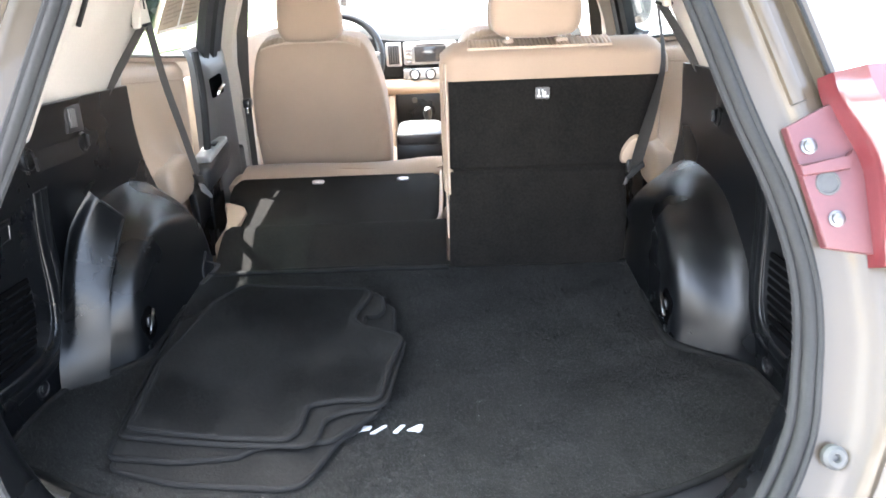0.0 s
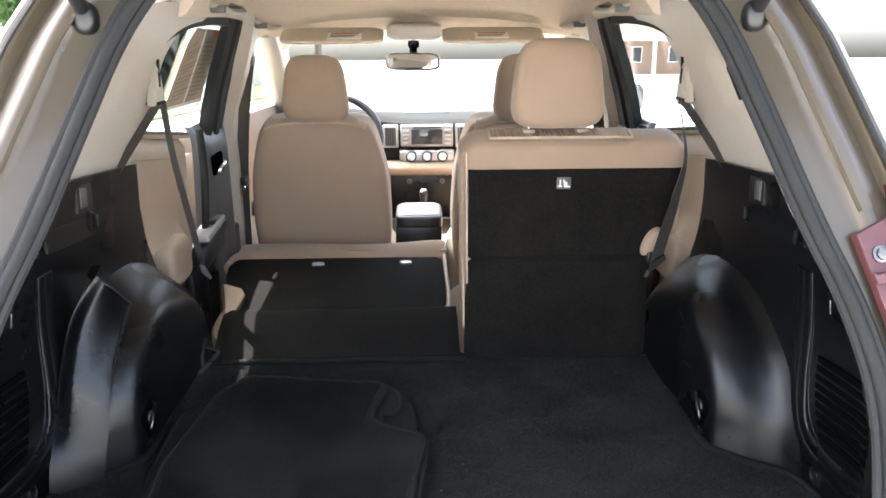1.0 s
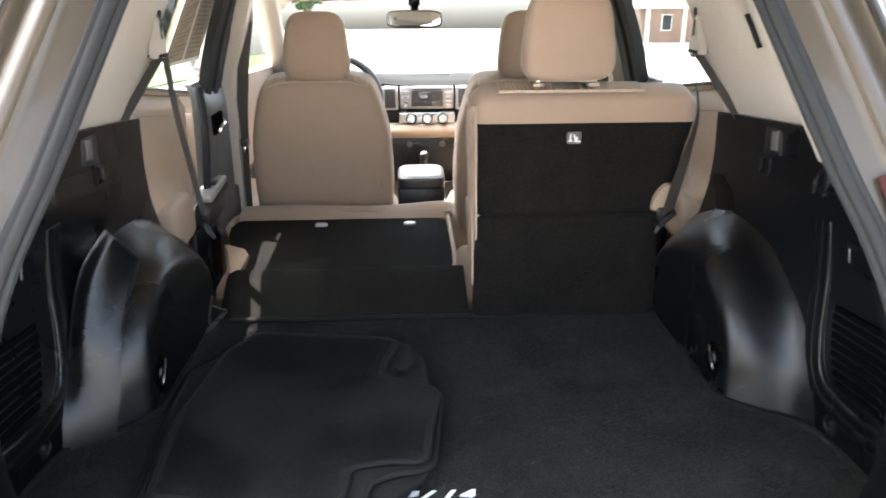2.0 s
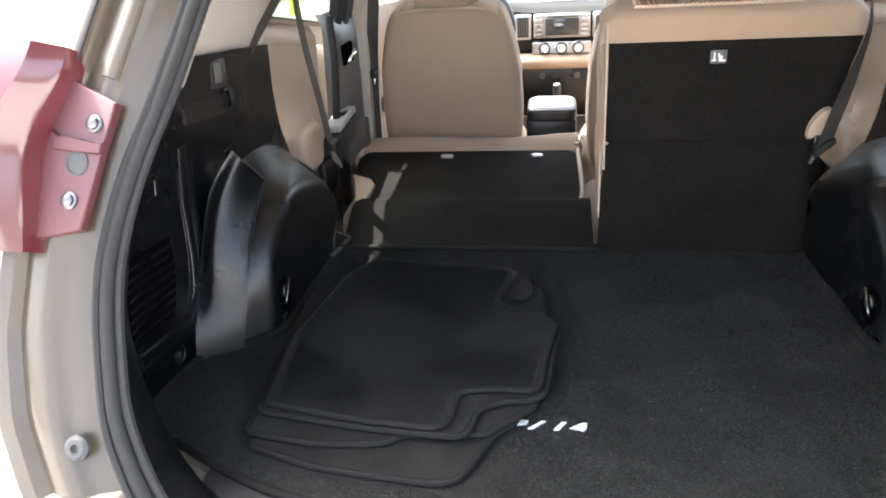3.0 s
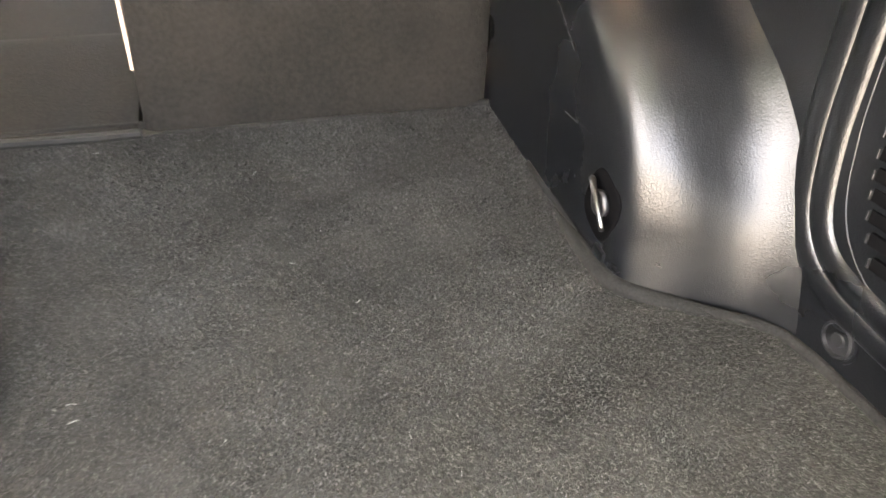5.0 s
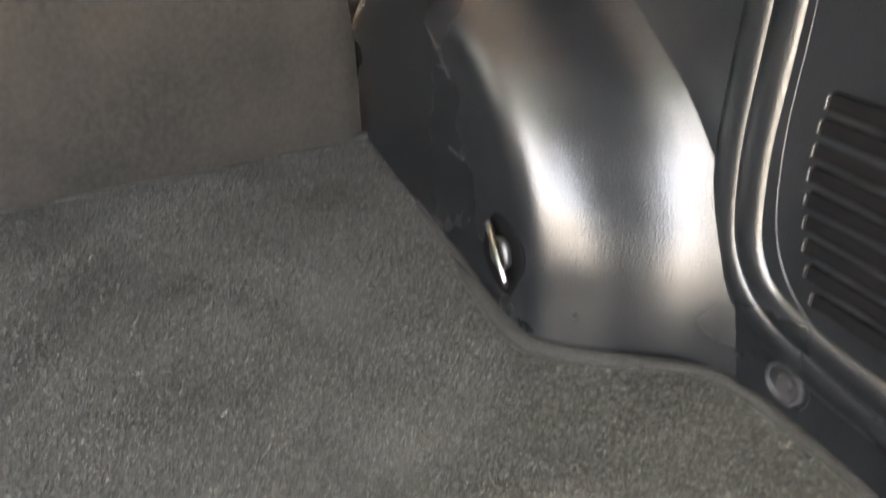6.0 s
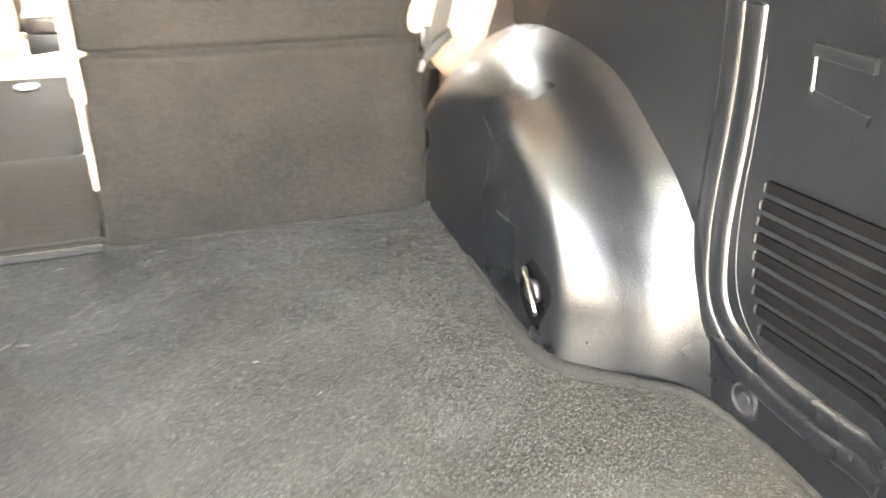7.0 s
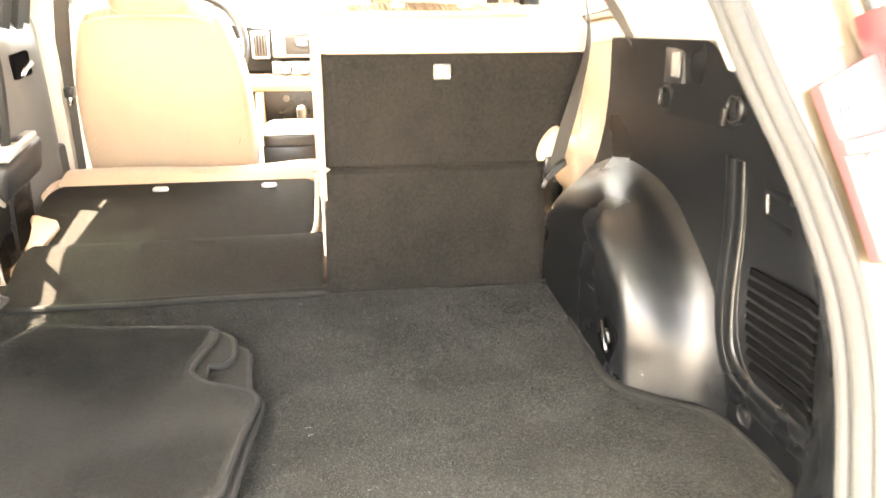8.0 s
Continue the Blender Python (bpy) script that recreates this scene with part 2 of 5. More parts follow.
def prism(bm, outline, axis, lo, hi, bevel=0.0, seg=2):
    """An outline in the plane across an axis ('x': (y, z); 'y': (x, z); 'z': (x, y)), drawn out from lo to hi."""
    def at(p, d):
        return {"x": (d, p[0], p[1]), "y": (p[0], d, p[1]), "z": (p[0], p[1], d)}[axis]
    a = [bm.verts.new(at(p, lo)) for p in outline]
    b = [bm.verts.new(at(p, hi)) for p in outline]
    n = len(outline)
    fs = [bm.faces.new(a), bm.faces.new(b[::-1])]
    for i in range(n):
        fs.append(bm.faces.new((a[i], b[i], b[(i + 1) % n], a[(i + 1) % n])))
    if bevel:
        es = [e for f in fs[:2] for e in f.edges]
        bmesh.ops.bevel(bm, geom=list(set(es)), offset=bevel, segments=seg, affect="EDGES", profile=0.5)
    return bm


def sheet(bm, fn, nu, nv, thick=0.0, hole=None):
    """A surface fn(u, v) -> point, u and v from 0 to 1; thick: a vector or a number of metres along its normal; hole: (u0, u1, v0, v1)."""
    us, vs = [i / nu for i in range(nu + 1)], [j / nv for j in range(nv + 1)]
    if hole:
        def snap(ts, lim):
            k = min(range(len(ts)), key=lambda i: abs(ts[i] - lim))
            ts[k] = lim
            return k
        k0, k1, j0, j1 = snap(us, hole[0]), snap(us, hole[1]), snap(vs, hole[2]), snap(vs, hole[3])
    pts = [[Vector(fn(u, v)) for v in vs] for u in us]
    front = [[bm.verts.new(p) for p in row] for row in pts]
    def gone(i, j):
        return hole and k0 <= i < k1 and j0 <= j < j1
    for i in range(nu):
        for j in range(nv):
            if not gone(i, j):
                bm.faces.new((front[i][j], front[i + 1][j], front[i + 1][j + 1], front[i][j + 1]))
    if thick:
        if isinstance(thick, (int, float)):
            def off(i, j):
                du = pts[min(i + 1, nu)][j] - pts[max(i - 1, 0)][j]
                dv = pts[i][min(j + 1, nv)] - pts[i][max(j - 1, 0)]
                nrm = du.cross(dv)
                return nrm.normalized() * thick if nrm.length > 1e-9 else Vector((0, 0, 0))
        else:
            def off(i, j):
                return Vector(thick)
        back = [[bm.verts.new(pts[i][j] + off(i, j)) for j in range(nv + 1)] for i in range(nu + 1)]
        for i in range(nu):
            for j in range(nv):
                if not gone(i, j):
                    bm.faces.new((back[i][j], back[i][j + 1], back[i + 1][j + 1], back[i + 1][j]))
        edge = [e for e in bm.edges if e.is_boundary]
        def stitch(loop):
            for (i, j), (k, l) in zip(loop, loop[1:]):
                bm.faces.new((front[i][j], front[k][l], back[k][l], back[i][j]))
        stitch([(i, 0) for i in range(nu + 1)] + [(nu, j) for j in range(1, nv + 1)] + [(i, nv) for i in range(nu - 1, -1, -1)] + [(0, j) for j in range(nv - 1, -1, -1)])
        if hole:
            stitch([(i, j0) for i in range(k0, k1 + 1)] + [(k1, j) for j in range(j0 + 1, j1 + 1)] + [(i, j1) for i in range(k1 - 1, k0 - 1, -1)] + [(k0, j) for j in range(j1 - 1, j0 - 1, -1)])
    bmesh.ops.remove_doubles(bm, verts=bm.verts, dist=1e-5)
    return bm


def disc(bm, mid, way, profile, n=20):
    """A turned shape: profile rows of (radius, height) along the direction way."""
    rot = Vector(way).to_track_quat("Z", "Y").to_matrix()
    rows = []
    for r, h in profile:
        if r < 1e-6:
            rows.append([bm.verts.new(rot @ Vector((0, 0, h)) + Vector(mid))])
        else:
            rows.append([bm.verts.new(rot @ Vector((r * math.cos(2 * math.pi * i / n), r * math.sin(2 * math.pi * i / n), h)) + Vector(mid)) for i in range(n)])
    for a, b in zip(rows, rows[1:]):
        for i in range(n):
            j = (i + 1) % n
            if len(a) == 1 and len(b) > 1:
                bm.faces.new((a[0], b[j], b[i]))
            elif len(b) == 1 and len(a) > 1:
                bm.faces.new((a[i], a[j], b[0]))
            elif len(a) > 1:
                bm.faces.new((a[i], a[j], b[j], b[i]))
    return bm


def lerp(a, b, t):
    return a + (b - a) * t


def ease(t):
    t = max(0.0, min(1.0, t))
    return t * t * (3 - 2 * t)


def curve(points, x):
    """Straight lines between (x, value) pairs, softened by easing."""
    if x <= points[0][0]:
        return points[0][1]
    for (a, p), (b, q) in zip(points, points[1:]):
        if x <= b:
            return p + (q - p) * (x - a) / (b - a)
    return points[-1][1]


B = bmesh.new

# ---- the car's shell ----
SEAL_X = [(-0.03, 0.40), (0.01, 0.475), (0.08, 0.535), (0.16, 0.573), (0.26, 0.592), (0.36, 0.590), (0.45, 0.562), (0.54, 0.522), (0.66, 0.478), (0.78, 0.432), (0.86, 0.385), (0.91, 0.30), (0.93, 0.0)]


def seal_x(z):
    return curve(SEAL_X, z)


def seal_y(z):
    return 0.395 + (z - 0.54) * 0.536


def wall_x(y, z):
    """Half width of the load bay's inside wall."""
    full = 0.676 - 0.03 * ease((z - 0.25) / 0.3) - max(0.0, z - 0.5) * 0.26
    full += 0.016 * max(0.0, 1.0 - z / 0.08) * ease((0.60 - y) / 0.15)
    d = y - seal_y(z) - 0.08 * max(0.0, 1.0 - z / 0.25)
    return lerp(seal_x(z) - 0.012, full, ease(d / 0.20))


WALL_TOP = [(0.38, 0.553), (0.43, 0.547), (0.675, 0.512), (0.70, 0.533), (1.07, 0.495), (1.20, 0.48)]
WALL_FRONT = [(0.0, 1.28), (0.10, 1.25), (0.21, 1.18), (0.32, 1.125), (0.41, 1.09), (0.50, 1.075)]


def side_wall(side):
    """The black moulded load-bay wall, from the hatch seal to the rear door."""
    def fn(u, v):
        z0 = v * 0.55
        y = lerp(seal_y(z0) + 0.004, curve(WALL_FRONT, z0), u)
        z = v * curve(WALL_TOP, y)
        y = lerp(seal_y(z) + 0.004, curve(WALL_FRONT, z), u)
        return (side * wall_x(y, z), y, z - 0.012 * (1 - v))
    bm = sheet(B(), fn, 46, 26, thick=(side * 0.02, 0, 0))
    name = "wall_right" if side > 0 else "wall_left"
    return solid(name, bm, BLACK, "black grained plastic load-bay side trim with moulded ribs", "trim panel")


ARCH_OUT = [(1.26, 0.0), (1.235, 0.10), (1.19, 0.185), (1.075, 0.25), (0.95, 0.273), (0.815, 0.260), (0.716, 0.205), (0.673, 0.160), (0.640, 0.11), (0.621, 0.078), (0.606, 0.040), (0.592, -0.01)]
ARCH_IN = [(1.16, 0.0), (1.14, 0.09), (1.10, 0.165), (1.035, 0.210), (0.940, 0.244), (0.852, 0.257), (0.776, 0.243), (0.714, 0.200), (0.672, 0.148), (0.651, 0.10), (0.639, 0.05), (0.622, -0.01)]


def wheel_arch(side, parent):
    """A rounded hood over the wheel: fillet at the wall, broad band, rolled inner edge and flat side."""
    back = [(-0.01, 0.030), (0.04, 0.026), (0.11, 0.018), (0.205, 0.016), (0.26, 0.005), (0.27, 0.0)] if side < 0 else [(0.0, 0.0), (1.0, 0.0)]
    outer = smooth_path([(0, y - (curve(back, z) if y < 0.85 else 0.0), z) for y, z in ARCH_OUT], 5)
    inner = smooth_path([(0, y, z) for y, z in ARCH_IN], 5)
    mid = Vector((0, 0.87, -0.01))
    # (x, share of the inner line, depth below the line, share of the spread at the foot)
    rows = [(0.692, 0.0, -0.060, 0.0), (0.683, 0.0, -0.045, 0.0), (0.674, 0.0, -0.0315, 0.0), (0.665, 0.02, -0.0195, 0.05), (0.655, 0.10, -0.0110, 0.15), (0.643, 0.21, -0.0050, 0.35), (0.622, 0.41, -0.0010, 0.65), (0.600, 0.62, 0.0005, 0.95), (0.584, 0.77, 0.0020, 1.0), (0.572, 0.89, 0.005, 0.95), (0.562, 0.97, 0.010, 0.8), (0.555, 1.0, 0.016, 0.55), (0.550, 1.0, 0.023, 0.3), (0.5475, 1.0, 0.032, 0.1), (0.546, 1.0, 0.043, 0.0)]
    TOP_INSET = [-0.020, -0.015, -0.009, -0.004, 0.0, 0.002, 0.002, 0.004, 0.009, 0.014, 0.020, 0.026, 0.034, 0.044, 0.056]
    bm = B()
    grid = []
    for i in range(len(outer)):
        row = []
        for (x, mixed, inset, spread), top_inset in zip(rows, TOP_INSET):
            p = outer[i].lerp(inner[i], mixed)
            out = 0.020 * spread * ease((0.20 - p.z) / 0.21) if p.y < 0.8 else 0.0
            if side < 0:
                inset = max(inset, 0.0)
            inset = lerp(inset, top_inset, ease((p.z - 0.12) / 0.12))
            p = p + (mid - p).normalized() * inset
            row.append(p + Vector((x + out, 0, 0)))
        rim = row[-1]
        for f in (0.35, 0.7, 1.0):
            row.append(Vector((0.546 - 0.002 * f, lerp(rim.y, 0.87, f), lerp(rim.z, -0.012, f))))
        grid.append([bm.verts.new((side * p.x, p.y, p.z)) for p in row])
    for a, b in zip(grid, grid[1:]):
        for j in range(len(a) - 1):
            bm.faces.new((a[j], a[j + 1], b[j + 1], b[j]))
    bmesh.ops.remove_doubles(bm, verts=bm.verts, dist=1e-4)
    return part("wheel_arch", bm, BLACK, parent, "black grained wheel-arch housing", sharp=150)


LOBE_WALL = [(-0.674, 0.556, -0.012), (-0.673, 0.575, 0.05), (-0.672, 0.614, 0.11), (-0.668, 0.655, 0.195), (-0.654, 0.702, 0.285), (-0.611, 0.732, 0.355)]
LOBE_EDGE = [(-0.600, 0.600, -0.012), (-0.592, 0.620, 0.05), (-0.586, 0.641, 0.11), (-0.586, 0.668, 0.165), (-0.585, 0.728, 0.225), (-0.581, 0.781, 0.275)]


def jack_cover(parent):
    """The wedge that rises from the arch band on the driver's side, with a sharp top edge."""
    wall_line, edge_line = smooth_path(LOBE_WALL, 6), smooth_path(LOBE_EDGE, 6)
    n = len(wall_line) - 1
    def along(line, v):
        i = min(int(v * n), n - 1)
        return line[i].lerp(line[i + 1], v * n - i)
    def fn(u, v):
        u, v = u * 1.40 - 0.25, v * 1.10
        a, b = along(wall_line, min(v, 1.0)), along(edge_line, min(v, 1.0))
        w = max(0.0, min(u, 1.0))
        p = a.lerp(b, w)
        crown = ease(w / 0.30) * (1.0 - 0.85 * ease((w - 0.28) / 0.72))
        bulge = 0.003 + 0.020 * crown * ease((v - 0.22) / 0.40) * (1.0 - 0.35 * ease((v - 0.75) / 0.25))
        p = p + Vector((0.25, -0.9, 0.25)) * bulge
        if u < 0:
            p = p + Vector((-0.016, 0.06, 0)) * (-u / 0.25)
        over = max((u - 1.0) / 0.15, (v - 1.0) / 0.10, 0.0)
        if over > 0:
            k = ease(over * 0.5) * 0.4 + over * 0.6
            p = p + Vector((-0.060, 0.075, -0.030)) * k
        return p
    bm = sheet(B(), fn, 56, 44)
    push = Vector((-0.012, 0.012, -0.004))
    crest = [Vector(fn((0.25 + w) / 1.40, 1.0 / 1.10)) + push * 0.1 for w in [i / 12 for i in range(13)]]
    flank = [Vector(fn(1.25 / 1.40, v / 1.10)) + push * 0.1 for v in [1.0 - 0.62 * i / 16 for i in range(17)]]
    line = smooth_path(crest[1:] + flank[1:], 3)
    rings = []
    for i, p in enumerate(line):
        way = (line[min(i + 1, len(line) - 1)] - line[max(i - 1, 0)]).normalized()
        out = way.cross(Vector((0.4, -0.8, 0.3))).normalized()
        top = out.cross(way)
        r = 0.0048 * ease(i / 14) * ease((len(line) - i) / (len(line) * 0.55)) + 0.0002
        rings.append([bm.verts.new(p + (out * math.cos(k * math.pi / 6) + top * math.sin(k * math.pi / 6)) * r) for k in range(12)])
    for a, b in zip(rings, rings[1:]):
        for k in range(12):
            bm.faces.new((a[k], a[(k + 1) % 12], b[(k + 1) % 12], b[k]))
    return part("jack_cover", bm, BLACK, parent, "faceted black jack compartment bulge", sharp=70)


RIB = [(0.640, 0.385), (0.637, 0.32), (0.633, 0.246), (0.624, 0.17), (0.603, 0.105), (0.562, 0.070), (0.50, 0.062), (0.43, 0.066), (0.37, 0.075)]


def on_wall(side, y, z, out=0.0):
    return Vector((side * (wall_x(y, z) - out), y, z))


def wall_plate(side, outline, lo, hi, bevel=0.0):
    """A plate that follows the wall; outline of (y, z)."""
    bm = B()
    a = [bm.verts.new(on_wall(side, y, z, lo)) for y, z in outline]
    b = [bm.verts.new(on_wall(side, y, z, hi)) for y, z in outline]
    n = len(a)
    fs = [bm.faces.new(a), bm.faces.new(b[::-1])] + [bm.faces.new((a[i], b[i], b[(i + 1) % n], a[(i + 1) % n])) for i in range(n)]
    if bevel:
        bmesh.ops.bevel(bm, geom=list(fs[1].edges), offset=bevel, segments=2, affect="EDGES", profile=0.5)
    return bm


def wall_details(side, wall):
    # the double-rounded rib that frames the rear lid
    ahead = 0.030 if side < 0 else 0.0
    for shift, r in ((0.0, 0.0135), (0.023, 0.0135)):
        pts = smooth_path([(0, y + ahead, z) for y, z in RIB], 5)
        line = []
        for i, p in enumerate(pts):
            way = (pts[min(i + 1, len(pts) - 1)] - pts[max(i - 1, 0)]).normalized()
            nrm = Vector((0, -way.z, way.y))
            q = p + nrm * shift * (-1 if nrm.y > 0 or nrm.z < 0 else 1)
            line.append(on_wall(side, q.y, q.z, -0.002))
        part("rib", sweep(B(), line, ring(r, r * 0.50, 16), up=(1, 0, 0)), BLACK, wall)
    pts = smooth_path([(0, y + ahead - 0.04, z + 0.03) for y, z in RIB[1:-2]], 5)
    part("lid_seam", sweep(B(), [on_wall(side, p.y, p.z, 0.0003) for p in pts], ring(0.0005, 0.0005, 6), up=(1, 0, 0)), DARK_TRIM, wall)
    # slatted vent in the lid
    ends = [(0.562, 0.238), (0.561, 0.222), (0.559, 0.207), (0.556, 0.191), (0.552, 0.175), (0.547, 0.160), (0.541, 0.145), (0.533, 0.129), (0.522, 0.113)]
    for y, z in ends:
        a, b = on_wall(side, y, z, 0.001), on_wall(side, y - 0.15, z + 0.016, 0.001)
        line = [a.lerp(b, i / 6) for i in range(7)]
        line = [on_wall(side, p.y, p.z, 0.0005) for p in line]
        bm = sweep(B(), line, [(side * a0, b0) for a0, b0 in ((0.004, -0.0030), (-0.0010, -0.0028), (-0.0026, -0.0016), (-0.0030, 0.0002), (-0.0022, 0.0014), (0.004, 0.0018))], up=(0, 0, 1))
        part("vent_slat", bm, BLACK, wall)
        # flat dark strip on the wall stands for the shade between slats
        gap = sweep(B(), [p + Vector((0, 0, 0.0072)) for p in line], [(side * a0, b0) for a0, b0 in ((0.004, -0.0060), (-0.0006, -0.0060), (-0.0006, 0.0046), (0.004, 0.0046))], up=(0, 0, 1))
        part("vent_gap_shade", gap, GROOVE, wall)
        a, b = on_wall(side, y + 0.0035, z + 0.008, 0.0022), on_wall(side, y + 0.0025, z + 0.0005, 0.0022)
        part("slat_end", sweep(B(), [a, a.lerp(b, 0.5), b], ring(0.0011, 0.0016, 8), up=(1, 0, 0)), BLACK_SMOOTH, wall)
    # pull pocket with its lip
    lip = [on_wall(side, y, z, 0.0) for y, z in ((0.547, 0.333), (0.530, 0.331), (0.510, 0.330), (0.490, 0.329))]
    part("lid_pull", sweep(B(), lip, [(side * a0, b0) for a0, b0 in ((0.004, -0.004), (-0.003, -0.0035), (-0.006, -0.001), (-0.006, 0.001), (-0.003, 0.003), (0.004, 0.004))], up=(0, 0, 1)), BLACK, wall)
    part("lid_pocket", wall_plate(side, [(0.543, 0.336), (0.495, 0.333), (0.497, 0.364), (0.545, 0.362)], -0.001, 0.0008), BLACK, wall)
    part("lid_brow", wall_plate(side, [(0.549, 0.361), (0.493, 0.363), (0.493, 0.374), (0.549, 0.372)], 0.0, 0.006, 0.002), BLACK, wall)
    # grey bead on the black pocket edge, a glint put into the colour
    bm = sweep(B(), [on_wall(side, 0.543, 0.335, 0.003), on_wall(side, 0.545, 0.350, 0.003), on_wall(side, 0.547, 0.363, 0.002)], ring(0.0013, 0.0013, 6), up=(1, 0, 0))
    part("lid_pocket_glint", bm, GREY_TRIM, wall)
    # round plug low on the wall
    q = on_wall(side, 0.520, 0.036, 0.0)
    part("plug_ring", disc(B(), q, (-side, 0, 0), [(0.0215, 0.0), (0.021, 0.0018), (0.0185, 0.0018), (0.0175, 0.0)], 24), BLACK, wall)
    part("plug", disc(B(), q, (-side, 0, 0), [(0.017, -0.002), (0.017, 0.003), (0.0145, 0.004), (0.0135, 0.001), (0.007, 0.0005), (0.006, 0.003), (0, 0.0038)], 24), BLACK_SMOOTH, wall)
    # upper bag hook with a grey pane, a holder trough and its end cups
    def at(y, z, out=0.0):
        return on_wall(side, y, z, out)
    a = at(0.815, 0.485)
    bm = prism(B(), [(0.778, 0.460), (0.838, 0.452), (0.844, 0.505), (0.784, 0.513)], "x", a.x + side * 0.006, a.x - side * 0.004, 0.002)
    hook = part("bag_hook_frame", bm, BLACK_SMOOTH, wall)
    bm = prism(B(), [(0.787, 0.468), (0.812, 0.465), (0.817, 0.500), (0.792, 0.504)], "x", a.x - side * 0.003, a.x - side * 0.0062, 0.001)
    part("pane", bm, GREY_TRIM, hook, "small grey pane")
    line = [at(0.835, 0.422, -0.004), at(0.76, 0.430, -0.004), at(0.69, 0.438, -0.004), at(0.625, 0.446, -0.004)]
    prof = [(0.010, -0.020), (-0.004, -0.019), (-0.011, -0.012), (-0.013, -0.002), (-0.010, 0.008), (-0.003, 0.015), (0.010, 0.018)]
    part("holder_trough", sweep(B(), line, [(side * a0, b0) for a0, b0 in prof], up=(0, 0, 1)), BLACK, wall)
    for y, z in ((0.832, 0.428), (0.628, 0.452)):
        part("holder_cup", disc(B(), at(y, z, 0.002), (-side, 0, 0), [(0.021, -0.006), (0.021, 0.004), (0.018, 0.006), (0.014, 0.001), (0.0, -0.001)], 20), BLACK, wall)
    for y, z in ((0.838, 0.43), (0.64, 0.44)):
        part("holder_clip", box(B(), at(y, z, 0.014) - Vector((0.003, 0.004, 0.012)), at(y, z, 0.014) + Vector((0.003, 0.004, 0.012)), 0.0015), BLACK_SMOOTH, wall)


walls = {}
for side in (1, -1):
    w = side_wall(side)
    walls[side] = w
    wheel_arch(side, w)
    wall_details(side, w)
jack_cover(walls[-1])
# two scratches on the arch
for a, b in (((0.5444, 0.817, 0.110), (0.5448, 0.785, 0.113)), ((0.5449, 0.780, 0.114), (0.5454, 0.752, 0.118)), ((0.5457, 0.868, 0.203), (0.5455, 0.845, 0.190)), ((0.5455, 0.842, 0.188), (0.5453, 0.820, 0.175))):
    part("scratch", sweep(B(), [a, b], rect(0.0006, 0.0007), up=(0, 0, 1)), DARK_TRIM, walls[1], "pale scuff mark")

# load floor: carpet shaped round the arches and the hatch sill
EDGE = [(0.0, 0.205), (0.20, 0.208), (0.37, 0.232), (0.475, 0.268), (0.575, 0.318), (0.645, 0.352), (0.684, 0.400), (0.689, 0.44), (0.684, 0.49), (0.676, 0.54), (0.662, 0.574), (0.616, 0.608), (0.576, 0.642), (0.554, 0.692), (0.549, 0.757), (0.546, 0.887), (0.546, 1.055), (0.0, 1.055)]
half = EDGE[:-1]
outline = [(x, y) for x, y in half] + [(-x, y) for x, y in reversed(half[1:])]
path = [(p.x, p.y) for p in smooth_path([(x, y, 0) for x, y in outline], 4)]
bm = prism(B(), path, "z", -0.03, 0.0, 0.006, 2)
floor = solid("floor", bm, CARPET, "charcoal grey cut-pile carpet covering the load floor", "carpet")
# rounded piping where the carpet turns down at the walls
line = [(x, y, -0.001) for x, y in path]
part("carpet_edge", sweep(B(), [(x, y, 0.001) for x, y, z in line[2:-2]], ring(0.0065, 0.0065, 10)), CARPET_EDGE_SHADE, floor, "carpet edge curling up at the trim")
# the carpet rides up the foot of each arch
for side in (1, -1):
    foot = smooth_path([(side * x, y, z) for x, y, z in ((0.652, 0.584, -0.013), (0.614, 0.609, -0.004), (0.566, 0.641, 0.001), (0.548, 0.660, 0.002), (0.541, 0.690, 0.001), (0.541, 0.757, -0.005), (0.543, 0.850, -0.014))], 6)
    part("carpet_roll", sweep(B(), foot, ring(0.0105, 0.0105, 12)), CARPET_EDGE_SHADE, floor, "carpet rolled up against the arch")

# sill trim behind the carpet, and the sub-floor that closes the bay
def sill_fn(u, v):
    x = lerp(-0.52, 0.52, u)
    y0 = curve([(0, 0.215), (0.20, 0.215), (0.37, 0.238), (0.475, 0.272), (0.575, 0.33)], abs(x))
    y1 = 0.085 + 0.10 * ease((abs(x) - 0.38) / 0.14)
    return (x, lerp(y0, y1, v), -0.002 - 0.016 * ease(v * 1.6) + 0.02 * ease((abs(x) - 0.42) / 0.1) * v)
solid("sill_trim", sheet(B(), sill_fn, 40, 8, thick=(0, 0, -0.02)), BLACK_SMOOTH, "black plastic sill trim at the load-bay edge", "sill")
solid("sub_floor", box(B(), (-0.72, 0.10, -0.09), (0.72, 1.30, -0.05), 0.01), FLOOR_DARK, "dark pan under the load floor", "floor pan")
solid("cabin_floor", box(B(), (-0.74, 1.02, -0.40), (0.74, 3.15, -0.36), 0.01), FLOOR_DARK, "dark cabin floor carpet", "floor")

# hatch weatherstrip: a closed hollow rubber bead with a lip
half = [(curve(SEAL_X, z), seal_y(z), z) for z in (-0.012, 0.01, 0.05, 0.10, 0.16, 0.22, 0.28, 0.34, 0.40, 0.46, 0.52, 0.58, 0.64, 0.70, 0.76, 0.82, 0.87, 0.905, 0.925)]
loop = [(0.0, seal_y(-0.03), -0.03), (0.2, seal_y(-0.03), -0.03), (0.36, seal_y(-0.028), -0.028)] + half + [(0.12, seal_y(0.93), 0.932)]
